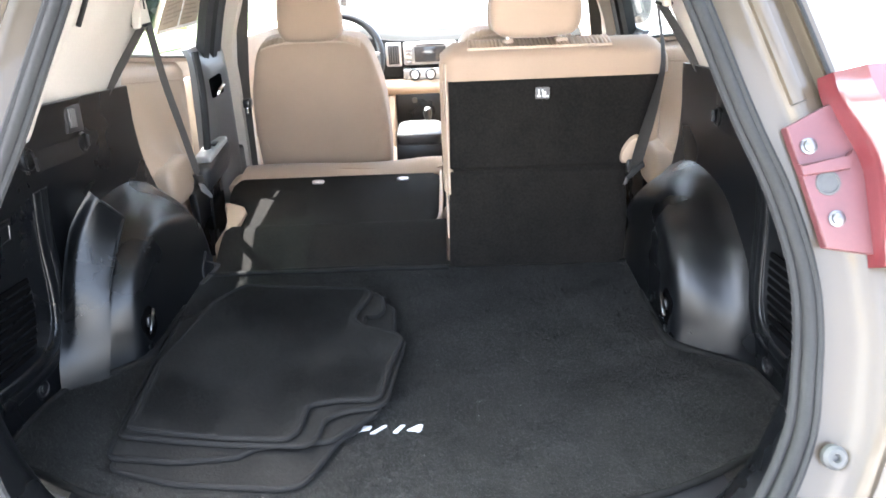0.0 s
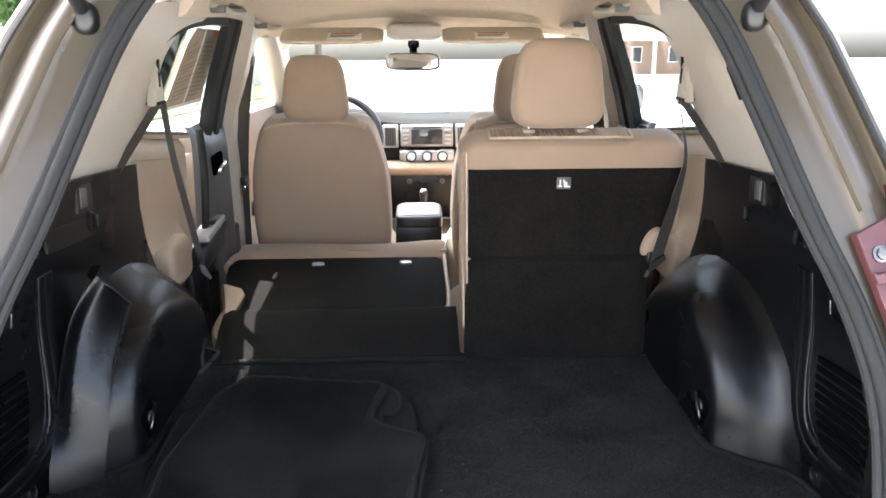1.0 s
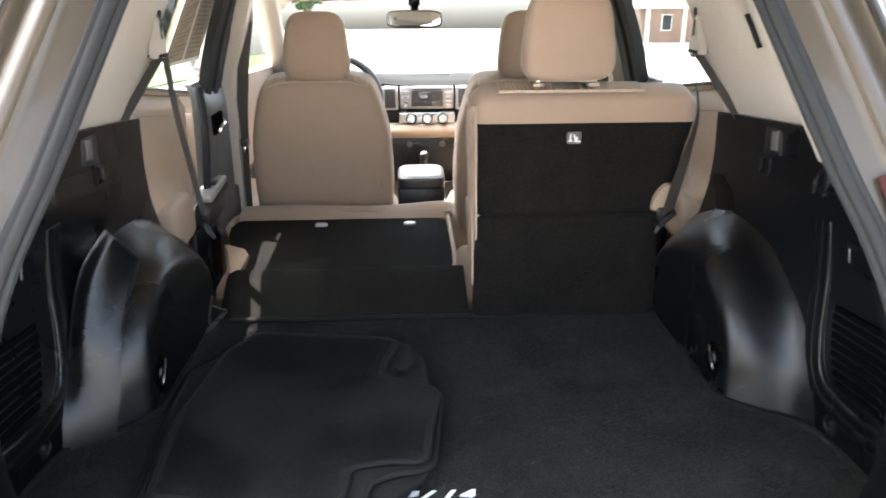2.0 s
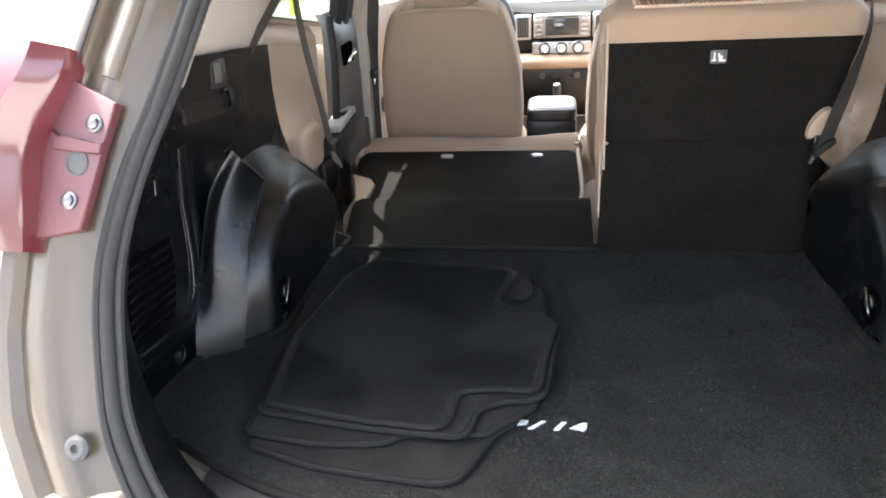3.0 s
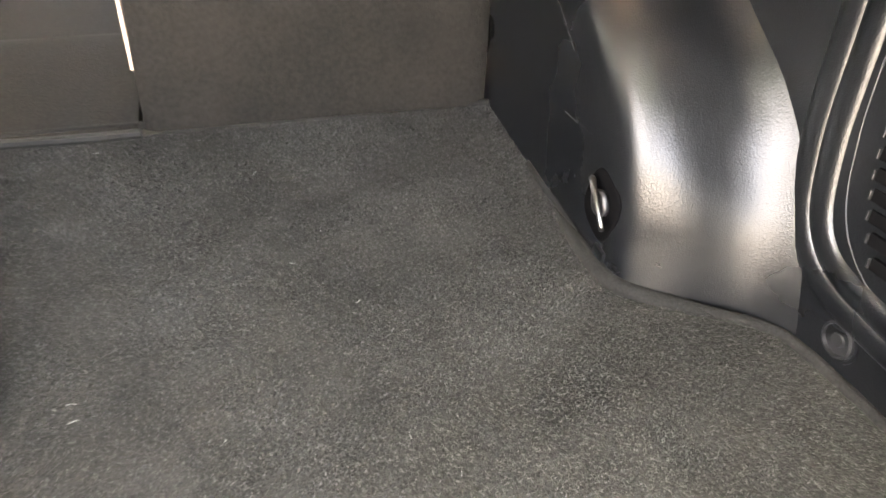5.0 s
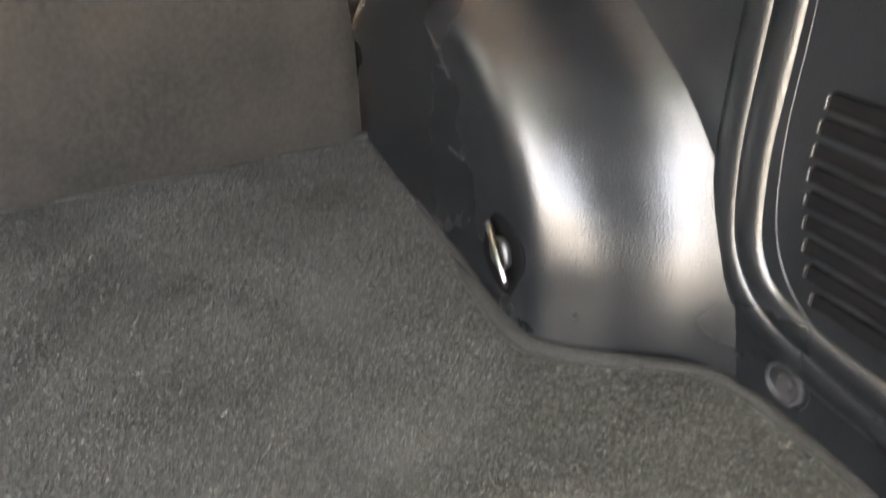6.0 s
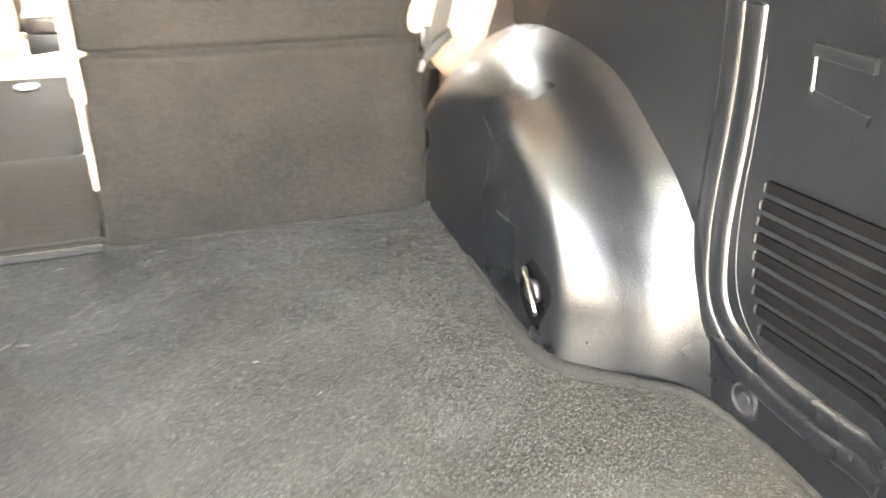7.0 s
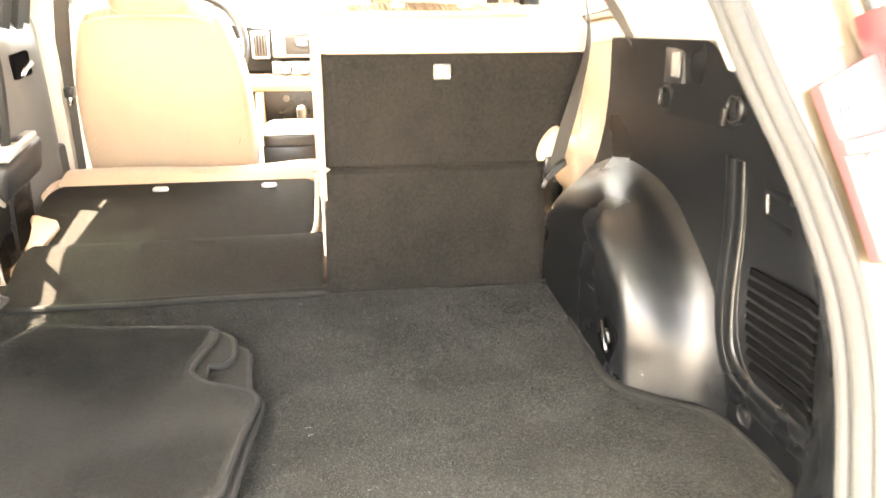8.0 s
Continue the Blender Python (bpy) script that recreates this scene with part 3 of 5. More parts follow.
loop = loop + [(-x, y, z) for x, y, z in reversed(loop[1:])]
line = smooth_path(loop, 3, closed=True)
seal = thing("hatch_seal", (0, seal_y(-0.03), -0.03), "black rubber weatherstrip round the open tailgate", "weatherstrip", kind="structure")
HATCH_N = Vector((0, -0.881, 0.473))
part("bead", sweep(B(), line, ring(0.0105, 0.010, 12), closed=True, up=HATCH_N), RUBBER, seal)
inner = [(Vector(p) - Vector((0, 0.45, 0.45))) * 0.976 + Vector((0, 0.452, 0.45)) for p in line]
part("lip", sweep(B(), inner, ring(0.007, 0.006, 8), closed=True, up=HATCH_N), RUBBER, seal)
outer = [(Vector(p) - Vector((0, 0.45, 0.45))) * 1.019 + Vector((0, 0.447, 0.45)) for p in line]
part("flange", sweep(B(), outer, ring(0.006, 0.007, 8), closed=True, up=HATCH_N), RUBBER, seal)

# painted jamb outside the seal, and the body's rear quarter
def jamb(side):
    rows = [(0.006, 0.012), (0.020, 0.012), (0.040, 0.004), (0.058, -0.002), (0.068, -0.012), (0.078, -0.016), (0.100, -0.012), (0.112, -0.006), (0.122, -0.020), (0.140, -0.022), (0.152, -0.010), (0.165, 0.04), (0.185, 0.16), (0.19, 0.34)]
    def fn(u, v):
        z = lerp(0.075, 0.92, u)
        i = v * (len(rows) - 1)
        k = min(int(i), len(rows) - 2)
        f = i - k
        a, b = lerp(rows[k][0], rows[k + 1][0], f), lerp(rows[k][1], rows[k + 1][1], f)
        spread = 1.0 + 0.10 * ease((0.45 - z) / 0.3)
        return (side * (seal_x(z) + a * spread), seal_y(z) + b, z)
    return sheet(B(), fn, 44, 39, thick=0.0)
for side in (1, -1):
    name = "quarter_panel_right" if side > 0 else "quarter_panel_left"
    q = solid(name, jamb(side), PAINT, "champagne painted body jamb beside the open tailgate", "car body")
    line = [(side * (seal_x(z) + 0.074), seal_y(z) - 0.020, z) for z in [0.56 + 0.36 * i / 16 for i in range(17)]]
    part("drip_gutter", sweep(B(), line, ring(0.012, 0.008, 10), up=HATCH_N), PAINT, q, "rounded champagne drip gutter")
    line = [(side * (seal_x(z) + 0.128), seal_y(z) - 0.026, z) for z in [0.58 + 0.34 * i / 16 for i in range(17)]]
    part("panel_gap", sweep(B(), line, ring(0.0035, 0.003, 6), up=HATCH_N), RUBBER, q)

# bumper ledge below the opening
def bump_fn(u, v):
    a = lerp(-1.35, 1.35, u)
    x = 0.80 * math.sin(a) / math.sin(1.35)
    y = 0.06 - 0.16 * (math.cos(a) - math.cos(1.35))
    prof = [(0.0, 0.0), (-0.05, -0.004), (-0.075, -0.03), (-0.08, -0.2), (-0.04, -0.36)]
    i = v * 4
    k = min(int(i), 3)
    dy, dz = lerp(prof[k][0], prof[k + 1][0], i - k), lerp(prof[k][1], prof[k + 1][1], i - k)
    return (x, y + 0.10 + dy * 1.6 - 0.06, -0.045 + 0.115 * ease((abs(x) - 0.45) / 0.12) + dz)
solid("rear_bumper", sheet(B(), bump_fn, 40, 16, thick=0.0), BUMPER, "grey rear bumper ledge below the load sill", "bumper")


# ---- pillars, roof and glass ----
def pillar_x(y, z):
    full = 0.660 - max(0.0, z - 0.5) * 0.25
    f = ease((y - seal_y(z)) / 0.30) ** 1.1
    return lerp(seal_x(z) - 0.012, full, f)


PILLAR_FRONT = [(0.49, 1.07), (0.557, 1.095), (0.60, 1.14), (0.63, 1.185), (0.695, 1.20), (0.72, 1.22), (0.77, 1.29), (0.79, 1.46), (0.84, 1.66)]


def pillar_trim(side):
    def fn(u, v):
        z = lerp(0.50, 0.84, v)
        y = lerp(seal_y(z) + 0.006, curve(PILLAR_FRONT, z), u)
        zb = curve(WALL_TOP, y)
        z = lerp(zb - 0.014, 0.84, v)
        y = lerp(seal_y(z) + 0.006, curve(PILLAR_FRONT, z), u)
        x = pillar_x(y, z)
        # shallow bowl that leads to the quarter window
        line = 0.829 + 0.78 * (z - 0.651)
        high = math.exp(-((z - 0.685) / 0.060) ** 4)
        step = 0.014 * ease((y - line + 0.16) / 0.15) - 0.032 * ease((y - line) / 0.012) + 0.018 * ease((y - line - 0.07) / 0.10)
        d = y - seal_y(z)
        fold = 0.034 * ease((d - 0.062) / 0.018) * (1.0 - ease((d - 0.22) / 0.20)) * ease((z - 0.47) / 0.10)
        return (side * (x - step * high + fold), y, z)
    bm = sheet(B(), fn, 90, 30, thick=(side * 0.012, 0, 0))
    name = "pillar_trim_right" if side > 0 else "pillar_trim_left"
    ob = solid(name, bm, BEIGE, "pale beige plastic rear pillar trim", "pillar trim")
    line = [(side * (pillar_x(y, z) - 0.017), y, z) for y, z in ((0.876, 0.712), (0.862, 0.695), (0.846, 0.672), (0.834, 0.655))]
    part("window_slit", sweep(B(), smooth_path(line, 3), ring(0.003, 0.006, 8), up=(side, 0, 0)), RUBBER, ob, "dark slit beside the quarter window")
    # slot for the belt guide
    line = [(side * (pillar_x(1.12, 0.70) - 0.004), 1.155, 0.665), (side * (pillar_x(1.12, 0.70) - 0.004), 1.165, 0.69), (side * (pillar_x(1.12, 0.72) - 0.004), 1.16, 0.715)]
    part("belt_slot", sweep(B(), line, rect(0.010, 0.004), up=(side, 0, 0)), RUBBER, ob)
    return ob


for side in (1, -1):
    pillar_trim(side)
    pane = solid("quarter_window_right" if side > 0 else "quarter_window_left", prism(B(), [(0.72, 0.56), (1.06, 0.56), (1.10, 0.78), (0.90, 0.80)], "x", side * 0.672, side * 0.676), PRIVACY_GLASS, "tinted quarter window glass", "window")


def cabin_x(z, y=1.6):
    """Half width inside the doors: upright to the waist, then leaning in."""
    return 0.705 - max(0.0, z - 0.46) * 0.34 - 0.02 * max(0.0, y - 2.2)


def roof_z(x, y):
    crown = 0.905 - 0.055 * (abs(x) / 0.55) ** 2.6 - 0.105 * ease((y - 1.65) / 0.60) - 0.06 * ease((0.85 - y) / 0.3)
    return crown


def roof_fn(u, v):
    x = lerp(-0.575, 0.575, u)
    y = lerp(0.60, 2.26, v)
    y = y + (0.02 * (1 - (abs(x) / 0.575) ** 2) if v < 0.02 else 0)
    return (x, y, roof_z(x, y))
solid("ceiling", sheet(B(), roof_fn, 30, 34, thick=(0, 0, 0.03)), HEADLINER, "pale beige felt headliner under the roof", "headliner")
def skin_fn(u, v):
    x, y = lerp(-0.615, 0.615, u), lerp(0.56, 2.2, v)
    return (x, y, roof_z(min(abs(x), 0.575), y) + 0.045 - 0.06 * ease((abs(x) - 0.54) / 0.075))
solid("roof_skin", sheet(B(), skin_fn, 30, 30, thick=(0, 0, 0.004)), PAINT, "champagne painted roof panel", "roof")


def rail(side):
    """The trim along the roof's side, over the doors."""
    line = []
    for i in range(15):
        y = lerp(1.28, 2.55, i / 14)
        z = 0.835 - 0.075 * ease((y - 1.75) / 0.55) - 0.20 * max(0, y - 2.25)
        line.append((side * (0.575 - 0.02 * max(0, y - 2.1)), y, z))
    return sweep(B(), line, [(-0.045, 0.02), (-0.01, -0.022), (0.03, -0.036), (0.05, -0.02), (0.05, 0.06), (-0.03, 0.06)] if side > 0 else [(0.045, 0.02), (0.01, -0.022), (-0.03, -0.036), (-0.05, -0.02), (-0.05, 0.06), (0.03, 0.06)])


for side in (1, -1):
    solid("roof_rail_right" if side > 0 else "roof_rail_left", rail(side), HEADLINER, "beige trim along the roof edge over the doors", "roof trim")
    # unseen rail added outside the upper window frame to stop sun above the sheet
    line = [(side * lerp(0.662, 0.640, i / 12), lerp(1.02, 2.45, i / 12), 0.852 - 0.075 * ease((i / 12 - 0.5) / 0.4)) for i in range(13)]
    solid("added_cant_rail_right" if side > 0 else "added_cant_rail_left", sweep(B(), line, ring(0.066, 0.052, 16)), PAINT, "champagne painted roof side rail added over the doors to block the sun", "car body")
    # B pillar: beige trim above, dark below
    sx = side
    line = [(sx * (cabin_x(z) - 0.03), y, z) for y, z in ((2.03, -0.34), (2.04, 0.0), (2.05, 0.30), (2.05, 0.46), (2.03, 0.62), (1.98, 0.78), (1.97, 0.84))]
    bm = sweep(B(), smooth_path(line, 3), [(-0.10, -0.025), (-0.07, 0.014), (0.07, 0.014), (0.10, -0.025)] if side < 0 else [(-0.10, 0.025), (-0.07, -0.014), (0.07, -0.014), (0.10, 0.025)], up=(1, 0, 0))
    solid("centre_pillar_right" if side > 0 else "centre_pillar_left", bm, BEIGE, "beige trimmed centre pillar between the doors", "pillar")
    # A pillar
    line = [(sx * (cabin_x(z) - 0.03), y, z) for y, z in ((3.02, 0.36), (2.72, 0.55), (2.42, 0.68), (2.20, 0.76))]
    bm = sweep(B(), smooth_path(line, 4), ring(0.045, 0.03, 10))
    solid("front_pillar_right" if side > 0 else "front_pillar_left", bm, BEIGE, "beige trimmed windscreen pillar", "pillar")
bm = sweep(B(), [(-0.56, 2.20, 0.775), (-0.3, 2.235, 0.795), (0, 2.245, 0.80), (0.3, 2.235, 0.795), (0.56, 2.20, 0.775)], ring(0.05, 0.04, 12))
solid("windscreen_header", bm, HEADLINER, "beige trim over the windscreen", "roof trim")
def shield_fn(u, v):
    x = lerp(-0.62, 0.62, u)
    return (x * lerp(1.12, 0.92, v), lerp(3.25, 2.24, v) - 0.10 * (x / 0.62) ** 2 * (1 - v), lerp(0.33, 0.785, v))
pane = solid("windscreen", sheet(B(), shield_fn, 16, 10), SHIELD_GLASS, "clear windscreen glass", "window")
pane.visible_shadow = False

# outer body, to shade the cabin as the real sides do
for side in (1, -1):
    bm = prism(B(), [(0.62, -0.30), (3.3, -0.42), (3.3, 0.25), (2.6, 0.32), (1.0, 0.40), (0.60, 0.42)], "x", side * 0.86, side * 0.88, 0.004)
    solid("body_side_right" if side > 0 else "body_side_left", bm, PAINT, "champagne painted body side", "car body")
bm = box(B(), (-0.84, 3.3, -0.4), (0.84, 4.25, 0.26), 0.10, 4)
solid("bonnet", bm, PAINT, "champagne painted bonnet ahead of the windscreen", "bonnet")

# ---- doors ----
def door_panel_x(y, z):
    x = 0.722 + 0.012 * ease((z - 0.44) / 0.05)
    pad = 0.016 * math.exp(-((z - 0.30) / 0.12) ** 2) * ease((1.62 - y) / 0.08)
    bump = 0.06 * ease((y - 1.18) / 0.06) * ease((1.46 - y) / 0.06) * math.exp(-((z - 0.17) / 0.06) ** 2)
    return x - pad - bump


def waist(y):
    """Height of the door's waist line, rising to the rear."""
    return 0.462 + 0.166 * (1.69 - y)


def rear_door(side):
    d = thing("car_door", (side * 0.72, 1.5, -0.34), "closed rear car door with tan trim and dark grey armrest", "car door", "rear doors")
    def fn(u, v):
        y = lerp(1.00, 1.64, u) - 0.12 * (1 - v) * u
        z = lerp(-0.32, waist(y), v)
        return (side * (door_panel_x(y, z - waist(y) + 0.49) + 0.02 * ease((v - 0.96) / 0.04)), y, z)
    part("trim_panel", sheet(B(), fn, 26, 40, thick=(side * 0.02, 0, 0)), TAN_VINYL, d, "tan vinyl door trim")
    seam = [(side * (door_panel_x(y, 0.42) - 0.0015), y, waist(y) - 0.068) for y in (1.04, 1.2, 1.35, 1.5, 1.60)]
    part("seam", sweep(B(), seam, ring(0.0018, 0.0018, 6)), TAN, d)
    seal_line = [(side * 0.683, 1.660, 0.482), (side * 0.676, 1.645, 0.36), (side * 0.676, 1.60, 0.20), (side * 0.68, 1.54, 0.04), (side * 0.68, 1.50, -0.2)]
    part("edge_strip", sweep(B(), smooth_path(seal_line, 4), ring(0.014, 0.012, 8), up=(1, 0, 0)), RUBBER, d)
    part("pocket_bulge", blob(B(), (side * 0.676, 1.285, 0.188), (0.070, 0.160, 0.125), 4.5, 10), TAN_VINYL, d, "rounded tan bulge in the trim")
    # grey handle panel towards the centre pillar
    def fn2(u, v):
        z = lerp(-0.32, 0.488, v)
        y = lerp(1.665 - 0.17 * (1 - v) ** 1.3, 1.97, u)
        x = 0.690 - 0.02 * ease((u - 0.05) / 0.2) * ease((1 - u) / 0.2) * ease((0.47 - z) / 0.08) + 0.02 * ease((z - 0.45) / 0.04)
        return (side * x, y, z)
    part("handle_panel", sheet(B(), fn2, 14, 30, thick=(side * 0.02, 0, 0)), GREY_TRIM, d, "satin grey handle panel")
    bm = box(B(), (min(side * 0.674, side * 0.660), 1.712, 0.325), (max(side * 0.674, side * 0.660), 1.812, 0.388), 0.006, 3)
    part("handle_cup", bm, GROOVE, d, "black recess behind the handle")
    line = [(side * 0.662, 1.735, 0.335), (side * 0.655, 1.738, 0.345), (side * 0.652, 1.752, 0.352), (side * 0.652, 1.780, 0.356), (side * 0.660, 1.795, 0.358)]
    part("door_handle", sweep(B(), smooth_path(line, 4), ring(0.006, 0.010, 10), up=(1, 0, 0)), CHROME, d, "small chrome pull handle")
    arm = box(B(), (min(side * 0.70, side * 0.648), 1.50, 0.06), (max(side * 0.70, side * 0.648), 1.76, 0.166), 0.022, 3)
    for v in arm.verts:
        v.co.z += 0.08 * (v.co.y - 1.60)
        v.co.x += side * 0.020 * ease((0.15 - v.co.z) / 0.09)
    a = part("armrest", arm, DARK_TRIM, d, "dark grey armrest with a pale top")
    cap = box(B(), (min(side * 0.70, side * 0.644), 1.52, 0.168), (max(side * 0.70, side * 0.644), 1.715, 0.190), 0.008, 3)
    for v in cap.verts:
        v.co.z += 0.08 * (v.co.y - 1.60)
    part("armrest_cap", cap, PALE_GREY, a, "pale grey armrest top")
    part("window_switch", box(B(), (min(side * 0.676, side * 0.656), 1.615, 0.189), (max(side * 0.676, side * 0.656), 1.660, 0.197), 0.003), BLACK_SMOOTH, a)
    part("lower_panel", box(B(), (min(side * 0.700, side * 0.672), 1.42, -0.32), (max(side * 0.700, side * 0.672), 1.97, 0.10), 0.01), BLACK, d, "black lower door panel")
    # window frame and glass
    front = [(side * cabin_x(z), y, z) for y, z in ((1.835, 0.42), (1.845, 0.58), (1.855, 0.70), (1.86, 0.80))]
    prof = [(-0.095, -0.016), (-0.090, 0.010), (-0.05, 0.016), (-0.042, 0.006), (-0.02, 0.006), (-0.01, 0.018), (0.03, 0.018), (0.04, 0.008), (0.085, 0.012), (0.095, -0.016)]
    if side > 0:
        prof = [(a0, -b0) for a0, b0 in prof]
    part("window_frame", sweep(B(), smooth_path(front, 4), prof, up=(1, 0, 0)), RUBBER, d, "black rubber-lined window frame")
    gap = [(side * (cabin_x(z) + 0.004), 1.955, z) for z in (0.43, 0.55, 0.67, 0.79)]
    part("pillar_seal", sweep(B(), gap, rect(0.11, 0.012), up=(1, 0, 0)), RUBBER, d)
    # upper frame, put in to close a sun leak over the window sheet
    top = [(side * (cabin_x(z) + 0.012), y, z) for y, z in ((1.17, 0.752), (1.28, 0.782), (1.42, 0.798), (1.62, 0.802), (1.80, 0.796))]
    part("upper_frame", sweep(B(), smooth_path(top, 4), rect(0.03, 0.034)), RUBBER, d, "black upper window frame")
    sill = [(side * 0.752, y, waist(y) + 0.001) for y in (1.0, 1.3, 1.6, 1.78)]
    cap = sheet(B(), lambda u, v: (side * lerp(0.73, 0.80, v), lerp(1.0, 1.97, u), waist(lerp(1.0, 1.97, u)) - 0.002 - 0.05 * v * v), 12, 4, thick=(0, 0, -0.01))
    part("waist_cap", cap, TAN_VINYL, d)
    part("waist_strip", sweep(B(), sill, ring(0.010, 0.008, 8)), RUBBER, d)
    # split glass; the left upper rear piece has an added tint to block sun
    for outline, glazing in (([(1.530, 0.47), (1.93, 0.42), (1.93, 0.80), (1.62, 0.815), (1.53, 0.552)], GLASS), ([(0.98, 0.57), (1.526, 0.47), (1.526, 0.566), (0.985, 0.590)], GLASS), ([(0.985, 0.593), (1.526, 0.569), (1.614, 0.81), (1.15, 0.74)], SUN_BLOCK_GLASS if side < 0 else GLASS)):
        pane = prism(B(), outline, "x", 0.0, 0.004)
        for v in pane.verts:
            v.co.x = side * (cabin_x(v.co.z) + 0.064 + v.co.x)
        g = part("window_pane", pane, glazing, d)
        g.visible_shadow = glazing is SUN_BLOCK_GLASS
    part("outer_skin", box(B(), (min(side * 0.83, side * 0.81), 1.0, -0.36), (max(side * 0.83, side * 0.81), 1.98, 0.36), 0.01), PAINT, d)
    return d


rear_door(-1)
rear_door(1)


def front_door(side):
    d = thing("car_door", (side * 0.72, 2.5, -0.34), "closed front car door with tan trim panel", "car door", "front doors")
    def fn(u, v):
        y, z = lerp(2.10, 3.05, u), lerp(-0.32, 0.45 - 0.05 * u, v)
        return (side * (0.70 - 0.02 * math.exp(-((z - 0.1) / 0.1) ** 2)), y, z)
    part("trim_panel", sheet(B(), fn, 12, 16, thick=(side * 0.02, 0, 0)), TAN_VINYL, d)
    part("armrest", box(B(), (min(side * 0.70, side * 0.63), 2.2, 0.05), (max(side * 0.70, side * 0.63), 2.7, 0.11), 0.02, 3), GREY_TRIM, d)
    line = [(side * cabin_x(z), y, z) for y, z in ((2.13, 0.44), (2.12, 0.60), (2.09, 0.76))]
    part("window_frame", sweep(B(), smooth_path(line, 3), rect(0.04, 0.03), up=(1, 0, 0)), RUBBER, d)
    pane = prism(B(), [(2.12, 0.44), (2.95, 0.38), (2.4, 0.68), (2.12, 0.76)], "x", 0.0, 0.004)
    for v in pane.verts:
        v.co.x = side * (cabin_x(v.co.z) + 0.02 + v.co.x)
    g = part("window_pane", pane, GLASS, d)
    g.visible_shadow = False
    # mirror outside
    part("door_mirror", blob(B(), (side * 0.93, 2.78, 0.44), (0.20, 0.10, 0.15), 3.5, 7), BLACK_SMOOTH, d, "black door mirror housing")
    return d


front_door(-1)
front_door(1)


# ---- rear seats ----
def seat_y(z):
    """The upright seat's back, leaning from floor to top."""
    return 1.052 + 0.18 * z


def upright_seat():
    s = thing("upright_car_bench", (0.34, 1.12, 0.0), "upright tan rear seat with a charcoal felt back panel", "car seat", "rear seats")
    right = [(0.0, 0.540), (0.12, 0.546), (0.22, 0.538), (0.27, 0.545), (0.33, 0.585), (0.47, 0.625)]
    def fn(u, v):
        z = lerp(0.002, 0.466, v)
        x = lerp(0.093 + 0.012 * ease(z / 0.4), curve(right, z), u)
        edge = 0.008 * (ease((0.03 - u) / 0.03) + ease((u - 0.97) / 0.03))
        crease = 0.007 * math.exp(-((z - 0.245) / 0.005) ** 2)
        soft = 0.0025 * math.sin(7 * x + 9 * z)
        return (x, seat_y(z) + edge + crease + soft, z)
    part("back_panel", sheet(B(), fn, 30, 150, thick=(0, 0.02, 0)), PANEL_FELT, s, "charcoal felt back panel with a fold line")
    def shape(p):
        w = 1.0 + 0.05 * p.z
        return (p.x * w, p.y * (1.0 - 0.12 * p.z), p.z)
    bm = blob(B(), (0.356, 1.168, 0.268), (0.530, 0.13, 0.516), 9, 14, shape)
    for v in bm.verts:
        v.co.y = max(v.co.y, 1.112) + 0.18 * (v.co.z - 0.28)
        if v.co.z < 0.28 and v.co.x > 0.50:
            v.co.x = 0.50 + (v.co.x - 0.50) * 0.3
    part("backrest", bm, TAN, s, "tan fabric backrest")
    # beige band over the felt and along the inner side
    def band(u, v):
        x = lerp(0.086, 0.638, u)
        z = lerp(0.461, 0.541, v)
        roll = 0.045 * max(0.0, v - 0.62) ** 2 / 0.14
        drop = 0.030 * ease((abs(u - 0.5) - 0.44) / 0.06) * v
        return (x, seat_y(z) - 0.006 + roll + 0.02 * ease((abs(u - 0.5) - 0.45) / 0.05), z - drop)
    part("top_band", sheet(B(), band, 30, 10, thick=(0, 0.03, 0)), TAN, s, "tan fabric band over the felt")
    def side_fn(u, v):
        z = lerp(0.19, 0.50, v)
        return (0.102 - 0.014 * ease(u * 1.4), seat_y(z) - 0.004 + 0.055 * u, z)
    part("side_piping", sheet(B(), side_fn, 6, 12, thick=(-0.004, 0, 0)), TAN_VINYL, s)
    def low_fn(u, v):
        z = lerp(0.075, 0.245, v)
        return (0.0945 - 0.002 * ease(u * 2.0), seat_y(z) + 0.012 + (0.05 + 0.11 * ease(v * 1.2)) * u, z)
    part("hinge_cover", sheet(B(), low_fn, 6, 10, thick=(-0.004, 0, 0)), TAN_VINYL, s, "tan plastic hinge cover")
    bm = B()
    def rib_fn(u, v):
        x = lerp(0.155, 0.50, u)
        z = 0.5335 + 0.010 * math.sin(math.pi * v * 0.5)
        return (x, lerp(1.150, 1.215, v), z + 0.0024 * abs(math.sin(u * 36 * math.pi)))
    part("ribbed_panel", sheet(bm, rib_fn, 288, 4, thick=(0, 0, -0.006)), TAN_VINYL, s, "ribbed pale fabric strip")
    # the restraint anchor's tag
    tag = part("anchor_tag", box(B(), (0.316, 1.1235, 0.412), (0.350, 1.130, 0.441), 0.003), GREY_TRIM, s, "small grey tag with pictograms")
    for x, z, w, h in ((0.324, 0.427, 0.003, 0.018), (0.3235, 0.420, 0.010, 0.003), (0.337, 0.424, 0.008, 0.012), (0.341, 0.419, 0.012, 0.004), (0.333, 0.432, 0.004, 0.006)):
        part("mark", box(B(), (x - w / 2, 1.1222, z - h / 2), (x + w / 2, 1.1240, z + h / 2), 0), WHITE, tag)
    # seat base and bolster seen past the panel
    part("seat_base", blob(B(), (0.34, 1.42, -0.13), (0.56, 0.56, 0.22), 6, 8), TAN, s)
